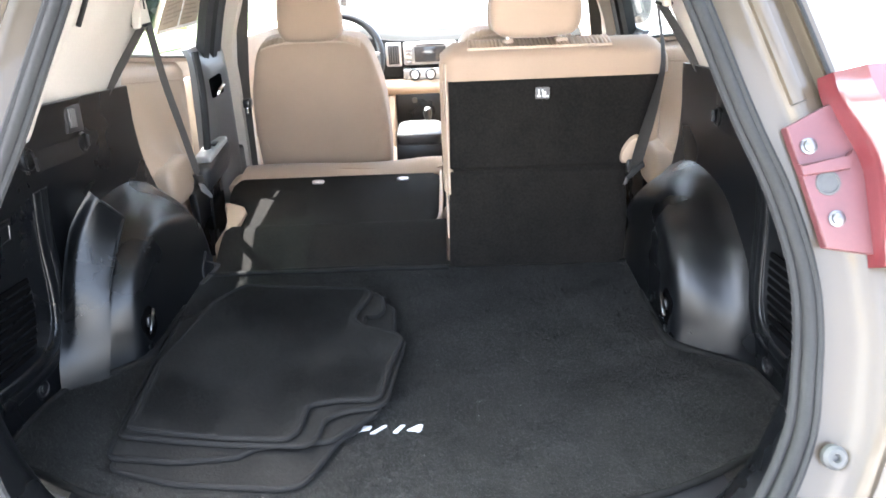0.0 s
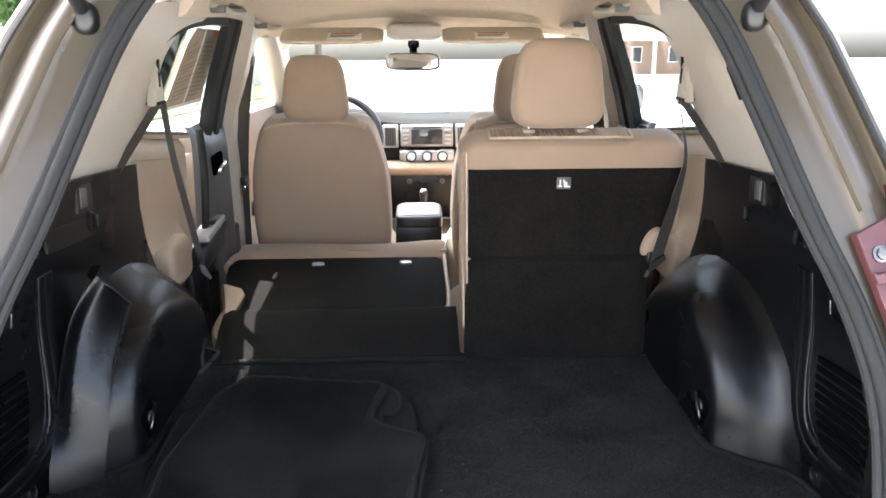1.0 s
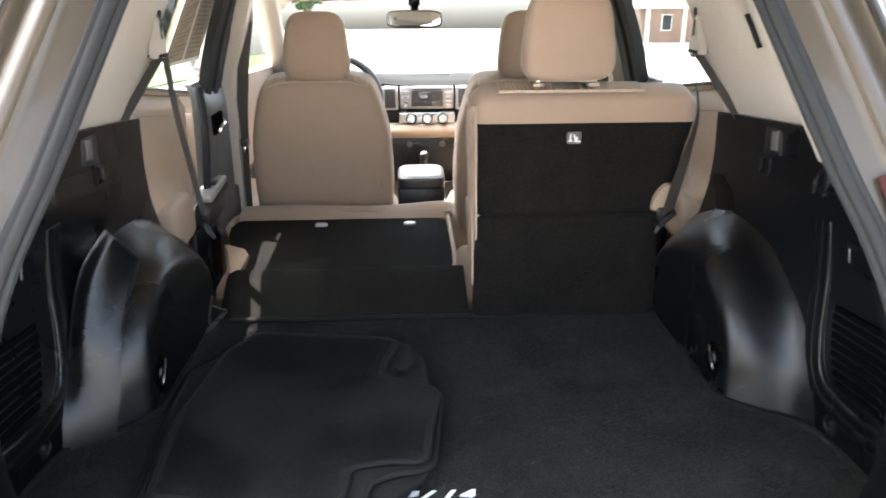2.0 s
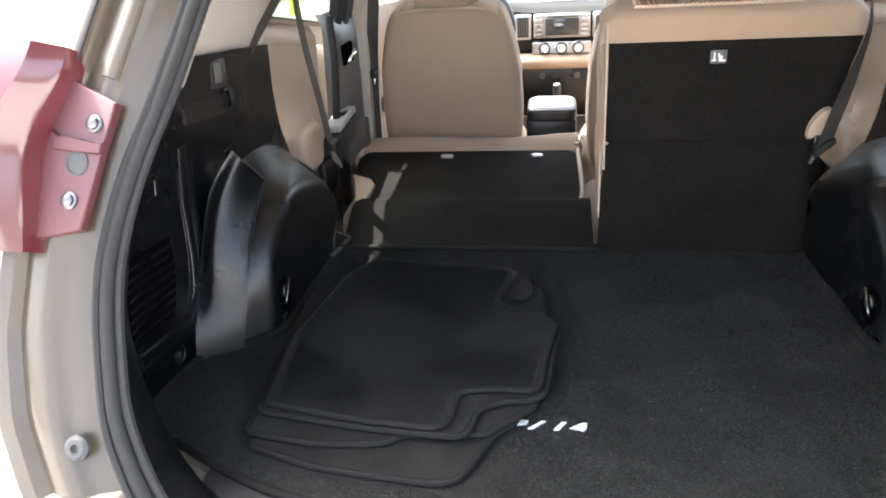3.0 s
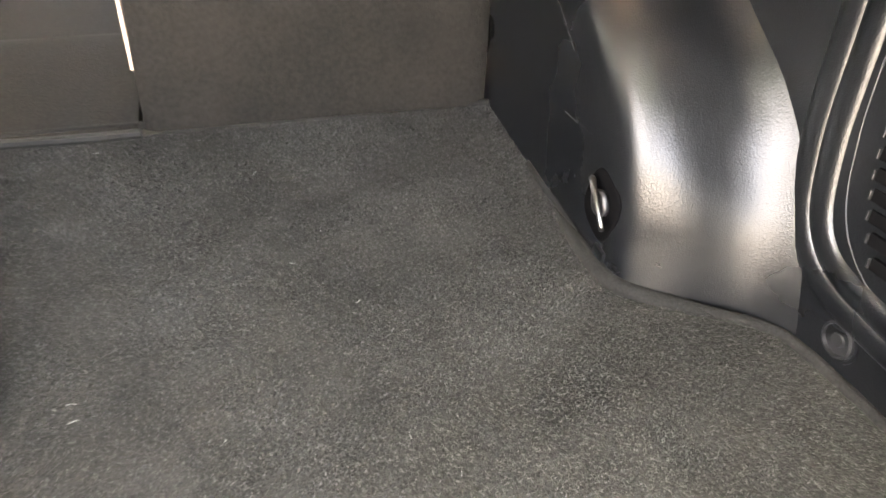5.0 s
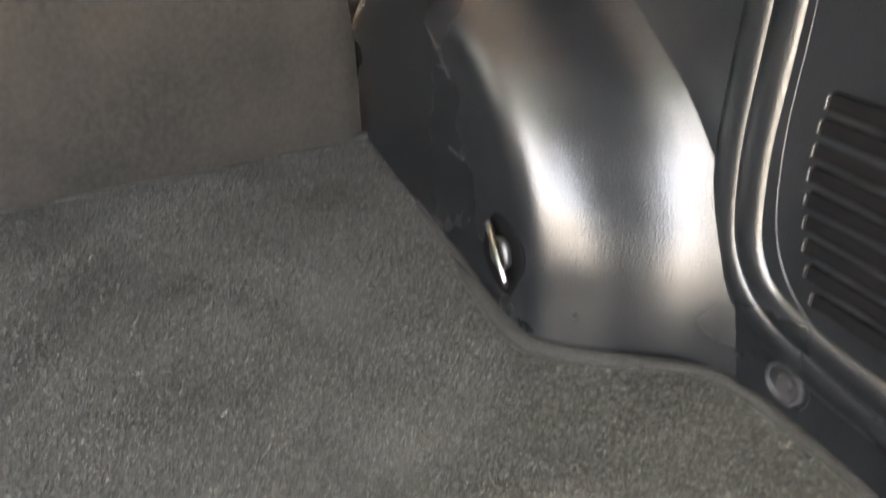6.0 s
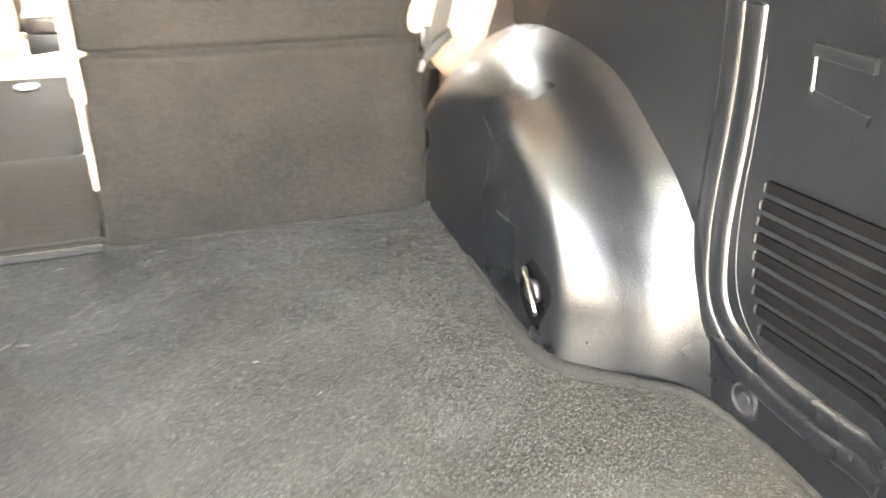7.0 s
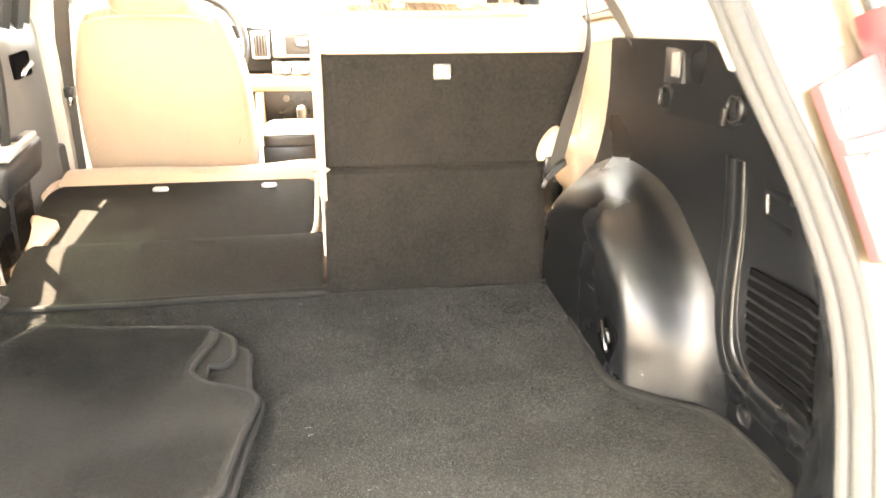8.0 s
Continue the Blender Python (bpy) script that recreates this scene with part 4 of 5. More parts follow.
    bm = disc(B(), (0.548, 1.104, 0.285), (0, -1, 0), [(0.034, -0.02), (0.034, 0.008), (0.030, 0.014), (0, 0.016)], 20)
    for v in bm.verts:
        v.co.x = 0.548 + (v.co.x - 0.548) * 0.6 + (v.co.z - 0.285) * 0.45
    part("release_cover", bm, TAN_VINYL, s, "rounded tan release cover")
    part("release_lever", box(B(), (0.538, 1.085, 0.232), (0.556, 1.10, 0.262), 0.004), BLACK_SMOOTH, s)
    return s


def headrest(parent, mid, size, lean=-6):
    def shape(p):
        return (p.x * (0.97 - 0.11 * p.z), p.y * (1 - 0.25 * max(0, p.z)), p.z)
    t = Matrix.Rotation(radians(lean), 3, "X")
    h = part("headrest", blob(B(), mid, size, 4.2, 12, shape, t), TAN, parent, "rounded tan fabric headrest")
    for dx in (-0.065, 0.065):
        x = mid[0] + dx
        z0 = mid[2] - size[2] / 2 - 0.035
        part("headrest_post", sweep(B(), [(x, mid[1], z0), (x, mid[1], z0 + 0.09)], ring(0.006, 0.006, 10), up=(1, 0, 0)), CHROME, h)
        part("post_guide", box(B(), (x - 0.014, mid[1] - 0.014, z0 - 0.006), (x + 0.014, mid[1] + 0.014, z0 + 0.034), 0.004), TAN_VINYL, parent)
    return h


seat = upright_seat()
headrest(seat, (0.318, 1.185, 0.654), (0.215, 0.105, 0.208))


def folded_seat():
    s = thing("folded_car_bench", (-0.26, 1.45, 0.0), "folded tan rear seat with its charcoal felt back lying flat", "car seat", "rear seats")
    # hinge flap
    def flap(u, v):
        y = lerp(1.052, 1.30, v)
        x = lerp(lerp(-0.534, -0.556, v), 0.084, u)
        z = 0.004 + 0.040 * ease(v * 1.15) - 0.008 * ease((v - 0.93) / 0.07) - 0.012 * ease((0.02 - u) / 0.02)
        return (x, y, z + 0.0015 * math.sin(5 * x))
    part("hinge_flap", sheet(B(), flap, 30, 20, thick=(0, 0, -0.02)), PANEL_FELT, s, "charcoal felt flap over the hinge")
    line = [(lerp(-0.50, 0.09, i / 12), 1.046 + 0.002 * math.sin(i), 0.007) for i in range(13)]
    part("flap_piping", sweep(B(), line, ring(0.007, 0.006, 8)), BINDING, s)
    left = [(1.29, -0.519), (1.437, -0.528), (1.487, -0.549), (1.530, -0.612), (1.60, -0.630), (1.70, -0.645), (1.76, -0.640)]
    def back(u, v):
        y = lerp(1.30, 1.742, v)
        x = lerp(curve(left, y), 0.060, u)
        z = 0.038 - 0.004 * v - 0.010 * (ease((0.03 - u) / 0.03) + ease((u - 0.97) / 0.03)) + 0.002 * math.sin(9 * y)
        return (x, y, z)
    part("back_panel", sheet(B(), back, 30, 30, thick=(0, 0, -0.02)), PANEL_FELT, s, "charcoal felt back panel lying flat")
    # tan cushion edge beyond and beside the panel
    pts = [(-0.650, 1.70, 0.02), (-0.625, 1.785, 0.030), (-0.46, 1.80, 0.030), (-0.28, 1.80, 0.036), (-0.12, 1.79, 0.034), (0.0, 1.805, 0.050), (0.055, 1.80, 0.050), (0.066, 1.755, 0.040)]
    part("cushion_edge", sweep(B(), smooth_path(pts, 5), [(-0.012, -0.03), (0.012, -0.03), (0.018, -0.008), (0.010, 0.010), (-0.006, 0.012), (-0.016, 0.0)]), TAN, s, "tan fabric seat edge")
    piping = [(0.066, 1.76, 0.036), (0.068, 1.60, 0.032), (0.069, 1.45, 0.031), (0.066, 1.34, 0.030), (0.058, 1.312, 0.028)]
    part("side_piping", sweep(B(), smooth_path(piping, 5), ring(0.0065, 0.006, 10)), TAN_VINYL, s, "thin tan edge piping")
    def front(u, v):
        x = lerp(-0.63, 0.07, u)
        wave = 0.012 * math.sin(u * 8.0) + 0.014 * ease((u - 0.7) / 0.25)
        return (x, lerp(1.735, 1.90, v), 0.034 + 0.018 * math.sin(math.pi * v) + wave * math.sin(math.pi * min(1, v * 1.2)) * 0.6 - 0.05 * ease((v - 0.75) / 0.25))
    part("cushion_top", sheet(B(), front, 30, 10, thick=(0, 0, -0.04)), TAN, s, "tan fabric seat shoulder")
    part("cushion", blob(B(), (-0.27, 1.53, -0.07), (0.66, 0.66, 0.16), 8, 8), TAN, s)
    part("side_bolster", prism(B(), [(-0.566, 1.315), (-0.556, 1.302), (-0.530, 1.302), (-0.531, 1.437), (-0.553, 1.487), (-0.612, 1.528), (-0.626, 1.53), (-0.622, 1.505), (-0.585, 1.44)], "z", -0.12, 0.030, 0.008), TAN_VINYL, s, "tan cut-out side bolster")
    for x in (-0.347, -0.062):
        p = part("lock_button", blob(B(), (x, 1.662, 0.040), (0.040, 0.022, 0.012), 3.5, 7), SILVER, s, "pale release button")
    return s


folded_seat()


# ---- front seats ----
def front_seat(x, group="front seats"):
    s = thing("front_seat", (x, 2.1, -0.36), "tan fabric front seat with its headrest up", "car seat", group)
    def shape(p):
        w = 1.0 - 0.16 * ease((p.z - 0.2) / 0.8) + 0.03 * math.exp(-((p.z + 0.25) / 0.4) ** 2)
        hollow = 0.10 * math.exp(-((p.z + 0.35) / 0.05) ** 2) * (1 - abs(p.x)) * (1 if p.y < 0 else 0)
        return (p.x * w, p.y * (1.0 - 0.15 * p.z) + hollow * 0.1, p.z)
    t = Matrix.Rotation(radians(9), 3, "X")
    bm = blob(B(), (x, 1.985, 0.185), (0.475, 0.17, 0.60), 8, 18, shape, t)
    part("backrest", bm, TAN, s, "tan fabric backrest")
    # stitched seam across the lower back, and a pleat at either side
    line = [(x + lerp(-0.20, 0.20, i / 16), 1.9195 + 0.004 * abs(i / 8 - 1) ** 3, 0.062 - 0.006 * math.cos(i * 0.39)) for i in range(17)]
    part("seam", sweep(B(), line, ring(0.0022, 0.0022, 6)), TAN_SEAM, s)
    for dx in (-0.185, 0.185):
        line = [(x + dx * (1.0 + 0.04 * k), 1.921 - 0.156 * 0.02 * k, 0.055 + 0.02 * k) for k in range(4)]
        part("pleat", sweep(B(), line, ring(0.003, 0.003, 6), up=(1, 0, 0)), TAN, s)
    def rib_fn(u, v):
        xx = lerp(x - 0.17, x + 0.17, u)
        return (xx, lerp(1.865, 1.90, v), 0.470 + 0.018 * math.sin(v * 1.57) - 0.02 * (2 * u - 1) ** 4 + 0.002 * abs(math.sin(u * 22 * math.pi)))
    part("ribbed_panel", sheet(B(), rib_fn, 132, 3, thick=(0, 0, -0.006)), TAN_VINYL, s, "ribbed pale fabric strip")
    part("cushion", blob(B(), (x, 2.25, -0.14), (0.50, 0.52, 0.18), 5, 9), TAN, s)
    part("seat_rail", box(B(), (x - 0.22, 2.0, -0.36), (x + 0.22, 2.5, -0.22), 0.02), BLACK_SMOOTH, s)
    headrest(s, (x + 0.004, 1.905, 0.575), (0.215, 0.11, 0.222), -4)
    return s


front_seat(-0.362)
front_seat(0.345)

# ---- belts ----
def flat_belt(bm, pts, face, w=0.046, thick=0.0016, per=5):
    return sweep(bm, smooth_path(pts, per), rect(thick, w), up=face)


def rear_belt(side):
    b = thing("seat_belt", (side * 0.63, 1.15, 0.30), "dark grey seat belt hanging from its pillar guide", "seat belt", "rear belts")
    gx = pillar_x(1.15, 0.64) - 0.012
    guide = prism(B(), [(1.112, 0.618), (1.130, 0.606), (1.172, 0.606), (1.184, 0.622), (1.176, 0.642), (1.168, 0.668), (1.166, 0.694), (1.157, 0.704), (1.148, 0.694), (1.142, 0.664), (1.122, 0.642)], "x", side * (gx - 0.010), side * (gx + 0.010), 0.005, 3)
    g = part("belt_guide", guide, BEIGE, b, "grey-beige plastic belt guide")
    part("belt_slit", box(B(), (side * gx - 0.015, 1.122, 0.617), (side * gx + 0.015, 1.172, 0.624), 0.002), RUBBER, g)
    # from the retractor slot in the wall up to the guide
    part("lower_webbing", flat_belt(B(), [(side * 0.660, 0.985, 0.490), (side * (gx - 0.010), 1.120, 0.618)], (side, 0.25, 0), 0.024), WEBBING, b)
    part("guide_slot", sweep(B(), [(side * (gx - 0.0105), 1.156, 0.655), (side * (gx - 0.0105), 1.157, 0.690)], rect(0.003, 0.007), up=(0, 1, 0)), RUBBER, g)
    if side < 0:
        pts = [(-min(gx - 0.014, 0.607), 1.150, 0.618), (-0.604, 1.190, 0.48), (-0.601, 1.234, 0.34), (-0.599, 1.266, 0.235), (-0.598, 1.275, 0.205)]
        part("webbing", flat_belt(B(), pts, (-0.05, 1, 0.1), 0.044), WEBBING, b)
        t = part("belt_tongue", prism(B(), [(1.250, 0.215), (1.300, 0.195), (1.306, 0.170), (1.262, 0.185)], "x", -0.606, -0.594, 0.003), BLACK_SMOOTH, b, "black belt tongue")
        part("tongue_blade", prism(B(), [(1.275, 0.180), (1.300, 0.170), (1.352, 0.118), (1.345, 0.112), (1.285, 0.155)], "x", -0.6025, -0.5965, 0.001), SILVER, t, "bright metal blade")
    else:
        pts = [(gx - 0.014, 1.145, 0.618), (0.606, 1.085, 0.50), (0.592, 1.082, 0.40), (0.572, 1.080, 0.31), (0.556, 1.078, 0.235)]
        line = smooth_path(pts, 5)
        def twist(u, v):
            p = line[min(int(v * (len(line) - 1) + 0.5), len(line) - 1)]
            a = lerp(1.18, 0.60, ease((v - 0.05) / 0.7))
            return p + Vector((math.cos(a), math.sin(a), 0)) * (u - 0.5) * 0.046
        part("webbing", sheet(B(), twist, 2, len(line) - 1, thick=(0, 0.0016, 0)), WEBBING, b)
        t = part("belt_tongue", prism(B(), [(0.533, 0.226), (0.541, 0.216), (0.556, 0.232), (0.578, 0.250), (0.574, 0.262), (0.548, 0.246)], "y", 1.064, 1.080, 0.003), RUBBER, b, "black belt tongue")
        part("tongue_blade", prism(B(), [(0.529, 0.205), (0.536, 0.202), (0.543, 0.217), (0.535, 0.223)], "y", 1.070, 1.073, 0.001), DULL_METAL, t, "bright metal blade")
    return b


rear_belt(-1)
rear_belt(1)


def front_belt(side):
    b = thing("seat_belt", (side * 0.66, 2.08, 0.24), "grey seat belt on the centre pillar", "seat belt", "front belts")
    part("webbing", flat_belt(B(), [(side * 0.60, 2.045, 0.68), (side * 0.632, 2.04, 0.50), (side * 0.655, 2.02, 0.25), (side * 0.66, 1.99, -0.1), (side * 0.66, 1.98, -0.3)], (side, -0.4, 0), 0.040), WEBBING, b)
    part("belt_guide", blob(B(), (side * 0.60, 2.05, 0.69), (0.03, 0.05, 0.09), 3, 7), GREY_TRIM, b)
    t = part("belt_tongue", box(B(), (side * 0.648 - 0.012, 1.995, 0.225), (side * 0.648 + 0.012, 2.045, 0.255), 0.004), BLACK_SMOOTH, b)
    part("tongue_blade", box(B(), (side * 0.646 - 0.004, 1.990, 0.205), (side * 0.646 + 0.004, 2.02, 0.228), 0.001), CHROME, t)
    return b


front_belt(-1)
front_belt(1)

# ---- dashboard ----
def dashboard():
    d = thing("dashboard", (0.02, 2.85, -0.2), "two-tone dashboard with silver trim and a display", "dashboard")
    def top(u, v):
        x = lerp(-0.68, 0.70, u)
        prof = [(2.665, 0.346), (2.70, 0.362), (2.80, 0.372), (2.95, 0.366), (3.10, 0.345), (3.22, 0.325)]
        i = v * 5
        k = min(int(i), 4)
        y, z = lerp(prof[k][0], prof[k + 1][0], i - k), lerp(prof[k][1], prof[k + 1][1], i - k)
        hump = 0.045 * math.exp(-((x + 0.37) / 0.17) ** 2) * math.exp(-((y - 2.72) / 0.12) ** 2)
        return (x, y, z + hump)
    part("dash_top", sheet(B(), top, 40, 20, thick=(0, 0, -0.02)), DASH_GRAIN, d, "grey grained dash top")
    part("dash_slot", box(B(), (-0.08, 2.84, 0.368), (0.13, 2.86, 0.374), 0.002), BLACK_SMOOTH, d)
    part("dash_face", box(B(), (-0.68, 2.67, 0.18), (0.70, 2.75, 0.352), 0.02, 3), DASH_GRAIN, d)
    # centre stack
    radio = part("radio", box(B(), (-0.098, 2.640, 0.246), (0.140, 2.68, 0.344), 0.008, 3), PALE_GREY, d, "pale grey radio with a display")
    part("display", box(B(), (-0.048, 2.636, 0.258), (0.092, 2.642, 0.326), 0.003), SCREEN, radio, "dark display glass")
    part("disc_slot", box(B(), (-0.04, 2.637, 0.330), (0.084, 2.641, 0.335), 0.001), BLACK_SMOOTH, radio)
    for x in (-0.074, 0.116):
        for i in range(4):
            z = 0.262 + i * 0.019
            part("button", box(B(), (x - 0.014, 2.633, z - 0.006), (x + 0.014, 2.642, z + 0.006), 0.002), SILVER, radio)
    for x0, x1 in ((-0.178, -0.106), (0.148, 0.22)):
        frame_ = part("air_vent", box(B(), (x0, 2.645, 0.24), (x1, 2.68, 0.345), 0.010, 3), SILVER, d, "silver framed air vent")
        part("vent_opening", box(B(), (x0 + 0.012, 2.641, 0.252), (x1 - 0.012, 2.647, 0.333), 0.004), BLACK_SMOOTH, frame_)
        for i in range(4):
            x = lerp(x0 + 0.02, x1 - 0.02, i / 3)
            part("vane", box(B(), (x - 0.002, 2.636, 0.256), (x + 0.002, 2.644, 0.329), 0.001), GREY_TRIM, frame_)
    panel = part("climate_panel", box(B(), (-0.105, 2.632, 0.178), (0.146, 2.70, 0.232), 0.012, 3), SILVER, d, "silver climate panel")
    for x in (-0.050, 0.021, 0.091):
        k = part("climate_knob", disc(B(), (x, 2.630, 0.205), (0, -1, 0.12), [(0.024, -0.006), (0.025, 0.004), (0.022, 0.010), (0.0185, 0.022), (0.016, 0.024), (0, 0.0245)], 24), BLACK_SMOOTH, panel, "round black climate knob")
        part("knob_cap", disc(B(), (x, 2.606, 0.2085), (0, -1, 0.12), [(0.0185, -0.001), (0.0175, 0.0015), (0, 0.003)], 20), SILVER, k, "silver knob cap")
    # padded tan ledge
    def ledge(u, v):
        x = lerp(-0.66, 0.70, u)
        a = math.pi * v
        return (x, 2.64 - 0.045 * math.sin(a), 0.150 + 0.032 * math.cos(a))
    part("tan_ledge", sheet(B(), ledge, 24, 10, thick=(0, 0.02, 0)), TAN_VINYL, d, "padded tan ledge")
    part("lower_dash", box(B(), (-0.66, 2.66, -0.10), (0.70, 2.78, 0.14), 0.02), BLACK, d, "black lower dash")
    for x in (-0.16, 0.19):
        part("console_cheek", prism(B(), [(2.66, 0.13), (2.60, 0.12), (2.50, -0.05), (2.48, -0.2), (2.66, -0.2)], "x", x - 0.014, x + 0.014, 0.006), TAN_VINYL, d)
    for x in (-0.06, 0.09):
        part("socket", disc(B(), (x, 2.655, 0.085), (0, -1, 0), [(0.013, 0), (0.013, 0.006), (0.009, 0.007), (0, 0.004)], 16), GREY_TRIM, d)
    return d


dashboard()
c = thing("centre_console", (-0.03, 2.2, -0.36), "black centre console box with a padded lid", "console")
part("console_box", prism(B(), [(2.03, -0.36), (2.02, 0.02), (2.03, 0.058), (2.24, 0.058), (2.34, -0.04), (2.66, -0.10), (2.66, -0.36)], "x", -0.106, 0.070, 0.008), BLACK_SMOOTH, c)
lid = part("console_lid", blob(B(), (-0.017, 2.125, 0.072), (0.178, 0.215, 0.050), 7, 10), DARK_TRIM, c, "black padded lid")
part("lid_pad", blob(B(), (-0.017, 2.127, 0.092), (0.160, 0.190, 0.016), 6, 9), GREY_TRIM, lid, "lid top, lighter than its sides")
g = thing("gear_lever", (0.003, 2.50, -0.10), "gear lever with a silver-topped knob", "gear lever")
part("boot", blob(B(), (0.003, 2.50, -0.06), (0.10, 0.10, 0.09), 3, 7, lambda p: (p.x * (1 - 0.4 * p.z), p.y * (1 - 0.4 * p.z), p.z)), BLACK_SMOOTH, g)
part("shaft", sweep(B(), [(0.003, 2.50, -0.05), (0.003, 2.497, 0.05)], ring(0.008), up=(1, 0, 0)), CHROME, g)
part("knob", disc(B(), (0.003, 2.497, 0.02), (0, -0.1, 1), [(0.010, 0.0), (0.016, 0.02), (0.019, 0.045), (0.017, 0.06), (0.010, 0.066), (0, 0.067)], 18), BLACK_SMOOTH, g, "black gear knob")
part("knob_cap", disc(B(), (0.003, 2.4905, 0.083), (0, -0.1, 1), [(0.0135, -0.003), (0.0125, 0.003), (0, 0.006)], 18), SILVER, g, "silver knob cap")

w = thing("steering_wheel", (-0.365, 2.48, 0.10), "dark grey steering wheel behind the driver's seat", "steering wheel")
tilt = Matrix.Translation((-0.365, 2.45, 0.315)) @ Matrix.Rotation(radians(62), 4, "X")
rim = [tilt @ Vector((0.188 * math.cos(a), 0.188 * math.sin(a), 0)) for a in [2 * math.pi * i / 40 for i in range(40)]]
part("rim", sweep(B(), rim, ring(0.0155, 0.0155, 10), closed=True, up=tilt.to_3x3() @ Vector((0, 0, 1))), BLACK_SMOOTH, w)
part("hub", blob(B(), (-0.365, 2.47, 0.31), (0.17, 0.09, 0.16), 3, 8), BLACK_SMOOTH, w)
for a in (0.1, math.pi - 0.1, -math.pi / 2):
    p = tilt @ Vector((0.185 * math.cos(a), 0.185 * math.sin(a), 0))
    part("spoke", sweep(B(), [(-0.365, 2.465, 0.31), p], rect(0.03, 0.014)), SILVER, w)
part("column", sweep(B(), [(-0.365, 2.48, 0.30), (-0.365, 2.72, 0.20)], ring(0.045), up=(1, 0, 0)), BLACK_SMOOTH, w)

# ---- roof fittings ----
m = thing("rear_view_mirror", (-0.03, 2.22, 0.70), "black-framed rear-view mirror on the windscreen", "mirror")
turn = Matrix.Rotation(radians(-9), 3, "Z") @ Matrix.Rotation(radians(-5), 3, "X")
part("housing", blob(B(), (-0.032, 2.12, 0.650), (0.20, 0.035, 0.062), 4.5, 10, None, turn), BLACK_SMOOTH, m)
part("mirror_glass", blob(B(), Vector((-0.032, 2.12, 0.650)) + turn @ Vector((0, -0.0165, 0)), (0.188, 0.006, 0.052), 5, 8, None, turn), MIRROR, m, "mirror glass")
part("stem", sweep(B(), smooth_path([(-0.03, 2.13, 0.668), (-0.03, 2.24, 0.690), (-0.03, 2.41, 0.703)], 4), ring(0.014, 0.014, 10)), GROOVE, m)
part("mount", blob(B(), (-0.03, 2.40, 0.700), (0.045, 0.05, 0.030), 4, 8), GROOVE, m, "black mount on the glass")


def visor(x0, x1, tag_x):
    v = thing("sun_visor", ((x0 + x1) / 2, 2.1, 0.75), "folded-up pale beige sun visor with a printed tag", "sun visor", "visors")
    mid, wide = (x0 + x1) / 2, x1 - x0
    t = Matrix.Rotation(radians(-70), 3, "X")
    part("pad", blob(B(), (mid, 2.12, 0.741), (wide, 0.016, 0.13), 6, 10, None, t), HEADLINER, v)
    n = t @ Vector((0, -1, 0))
    tag = box(B(), (-0.06, -0.0015, -0.024), (0.06, 0.0015, 0.024), 0)
    tag.transform(Matrix.Translation(Vector((tag_x, 2.12, 0.741)) + n * 0.0105 + (t @ Vector((0, 0, -0.028)))) @ t.to_4x4())
    tg = part("warning_tag", tag, PAPER_WHITE, v, "white printed tag")
    bar = box(B(), (-0.05, -0.0005, 0.012), (0.05, 0.0005, 0.020), 0)
    bar.transform(Matrix.Translation(Vector((tag_x, 2.12, 0.741)) + n * 0.0130 + (t @ Vector((0, 0, -0.028)))) @ t.to_4x4())
    part("print_bar", bar, ORANGE, tg)
    for i in range(3):
        bar = box(B(), (-0.05, -0.0005, -0.016 + i * 0.008), (0.03 + 0.008 * i, 0.0005, -0.012 + i * 0.008), 0)
        bar.transform(Matrix.Translation(Vector((tag_x, 2.12, 0.741)) + n * 0.0130 + (t @ Vector((0, 0, -0.028)))) @ t.to_4x4())
        part("print_bar", bar, INK, tg)
    return v


visor(-0.50, -0.135, -0.27)
visor(0.075, 0.44, 0.25)
o = thing("overhead_console", (-0.025, 2.1, 0.77), "pale beige overhead lamp console", "roof console")
part("body", blob(B(), (-0.025, 2.12, 0.757), (0.195, 0.18, 0.055), 5, 9), BEIGE, o)
for x in (-0.065, 0.015):
    part("lamp_lens", box(B(), (x - 0.03, 2.05, 0.7275), (x + 0.03, 2.11, 0.7355), 0.004), WHITE, o)


def grab_handle(side, y, z):
    h = thing("grab_handle", (side * 0.53, y, z), "folded beige grab handle over the door", "grab handle", "grab handles")
    x = 0.525
    line = [(side * (x + 0.02), y - 0.10, z + 0.016), (side * (x - 0.015), y - 0.085, z + 0.002), (side * (x - 0.02), y - 0.06, z - 0.004), (side * (x - 0.02), y + 0.06, z - 0.004), (side * (x - 0.015), y + 0.085, z + 0.002), (side * (x + 0.02), y + 0.10, z + 0.016)]
    part("grip", sweep(B(), smooth_path(line, 4), ring(0.013, 0.010, 10)), BEIGE, h)
    for dy in (-0.085, 0.085):
        part("mount", box(B(), (side * x - 0.02, y + dy - 0.022, z - 0.006), (side * x + 0.02, y + dy + 0.022, z + 0.014), 0.006), GREY_TRIM, h)
    return h


for side in (1, -1):
    grab_handle(side, 1.52, 0.822)
    grab_handle(side, 2.02, 0.775)

# ---- window sticker on the driver's side rear glass ----
st = thing("window_sticker", (-0.66, 1.6, 0.53), "tan printed price sheet stuck inside the rear door window", "paper sheet")
def stick(u, v):
    z = lerp(lerp(0.556, 0.545, u), lerp(0.780 - 0.045 * ease((0.16 - u) / 0.16), 0.764, u), v)
    y = lerp(1.499, 1.855, u) + lerp(0.093, 0.068, u) * v
    return (-(cabin_x(z) + 0.055), y, z)
part("sheet", sheet(B(), stick, 6, 6, thick=(0.0015, 0, 0)), PAPER, st)
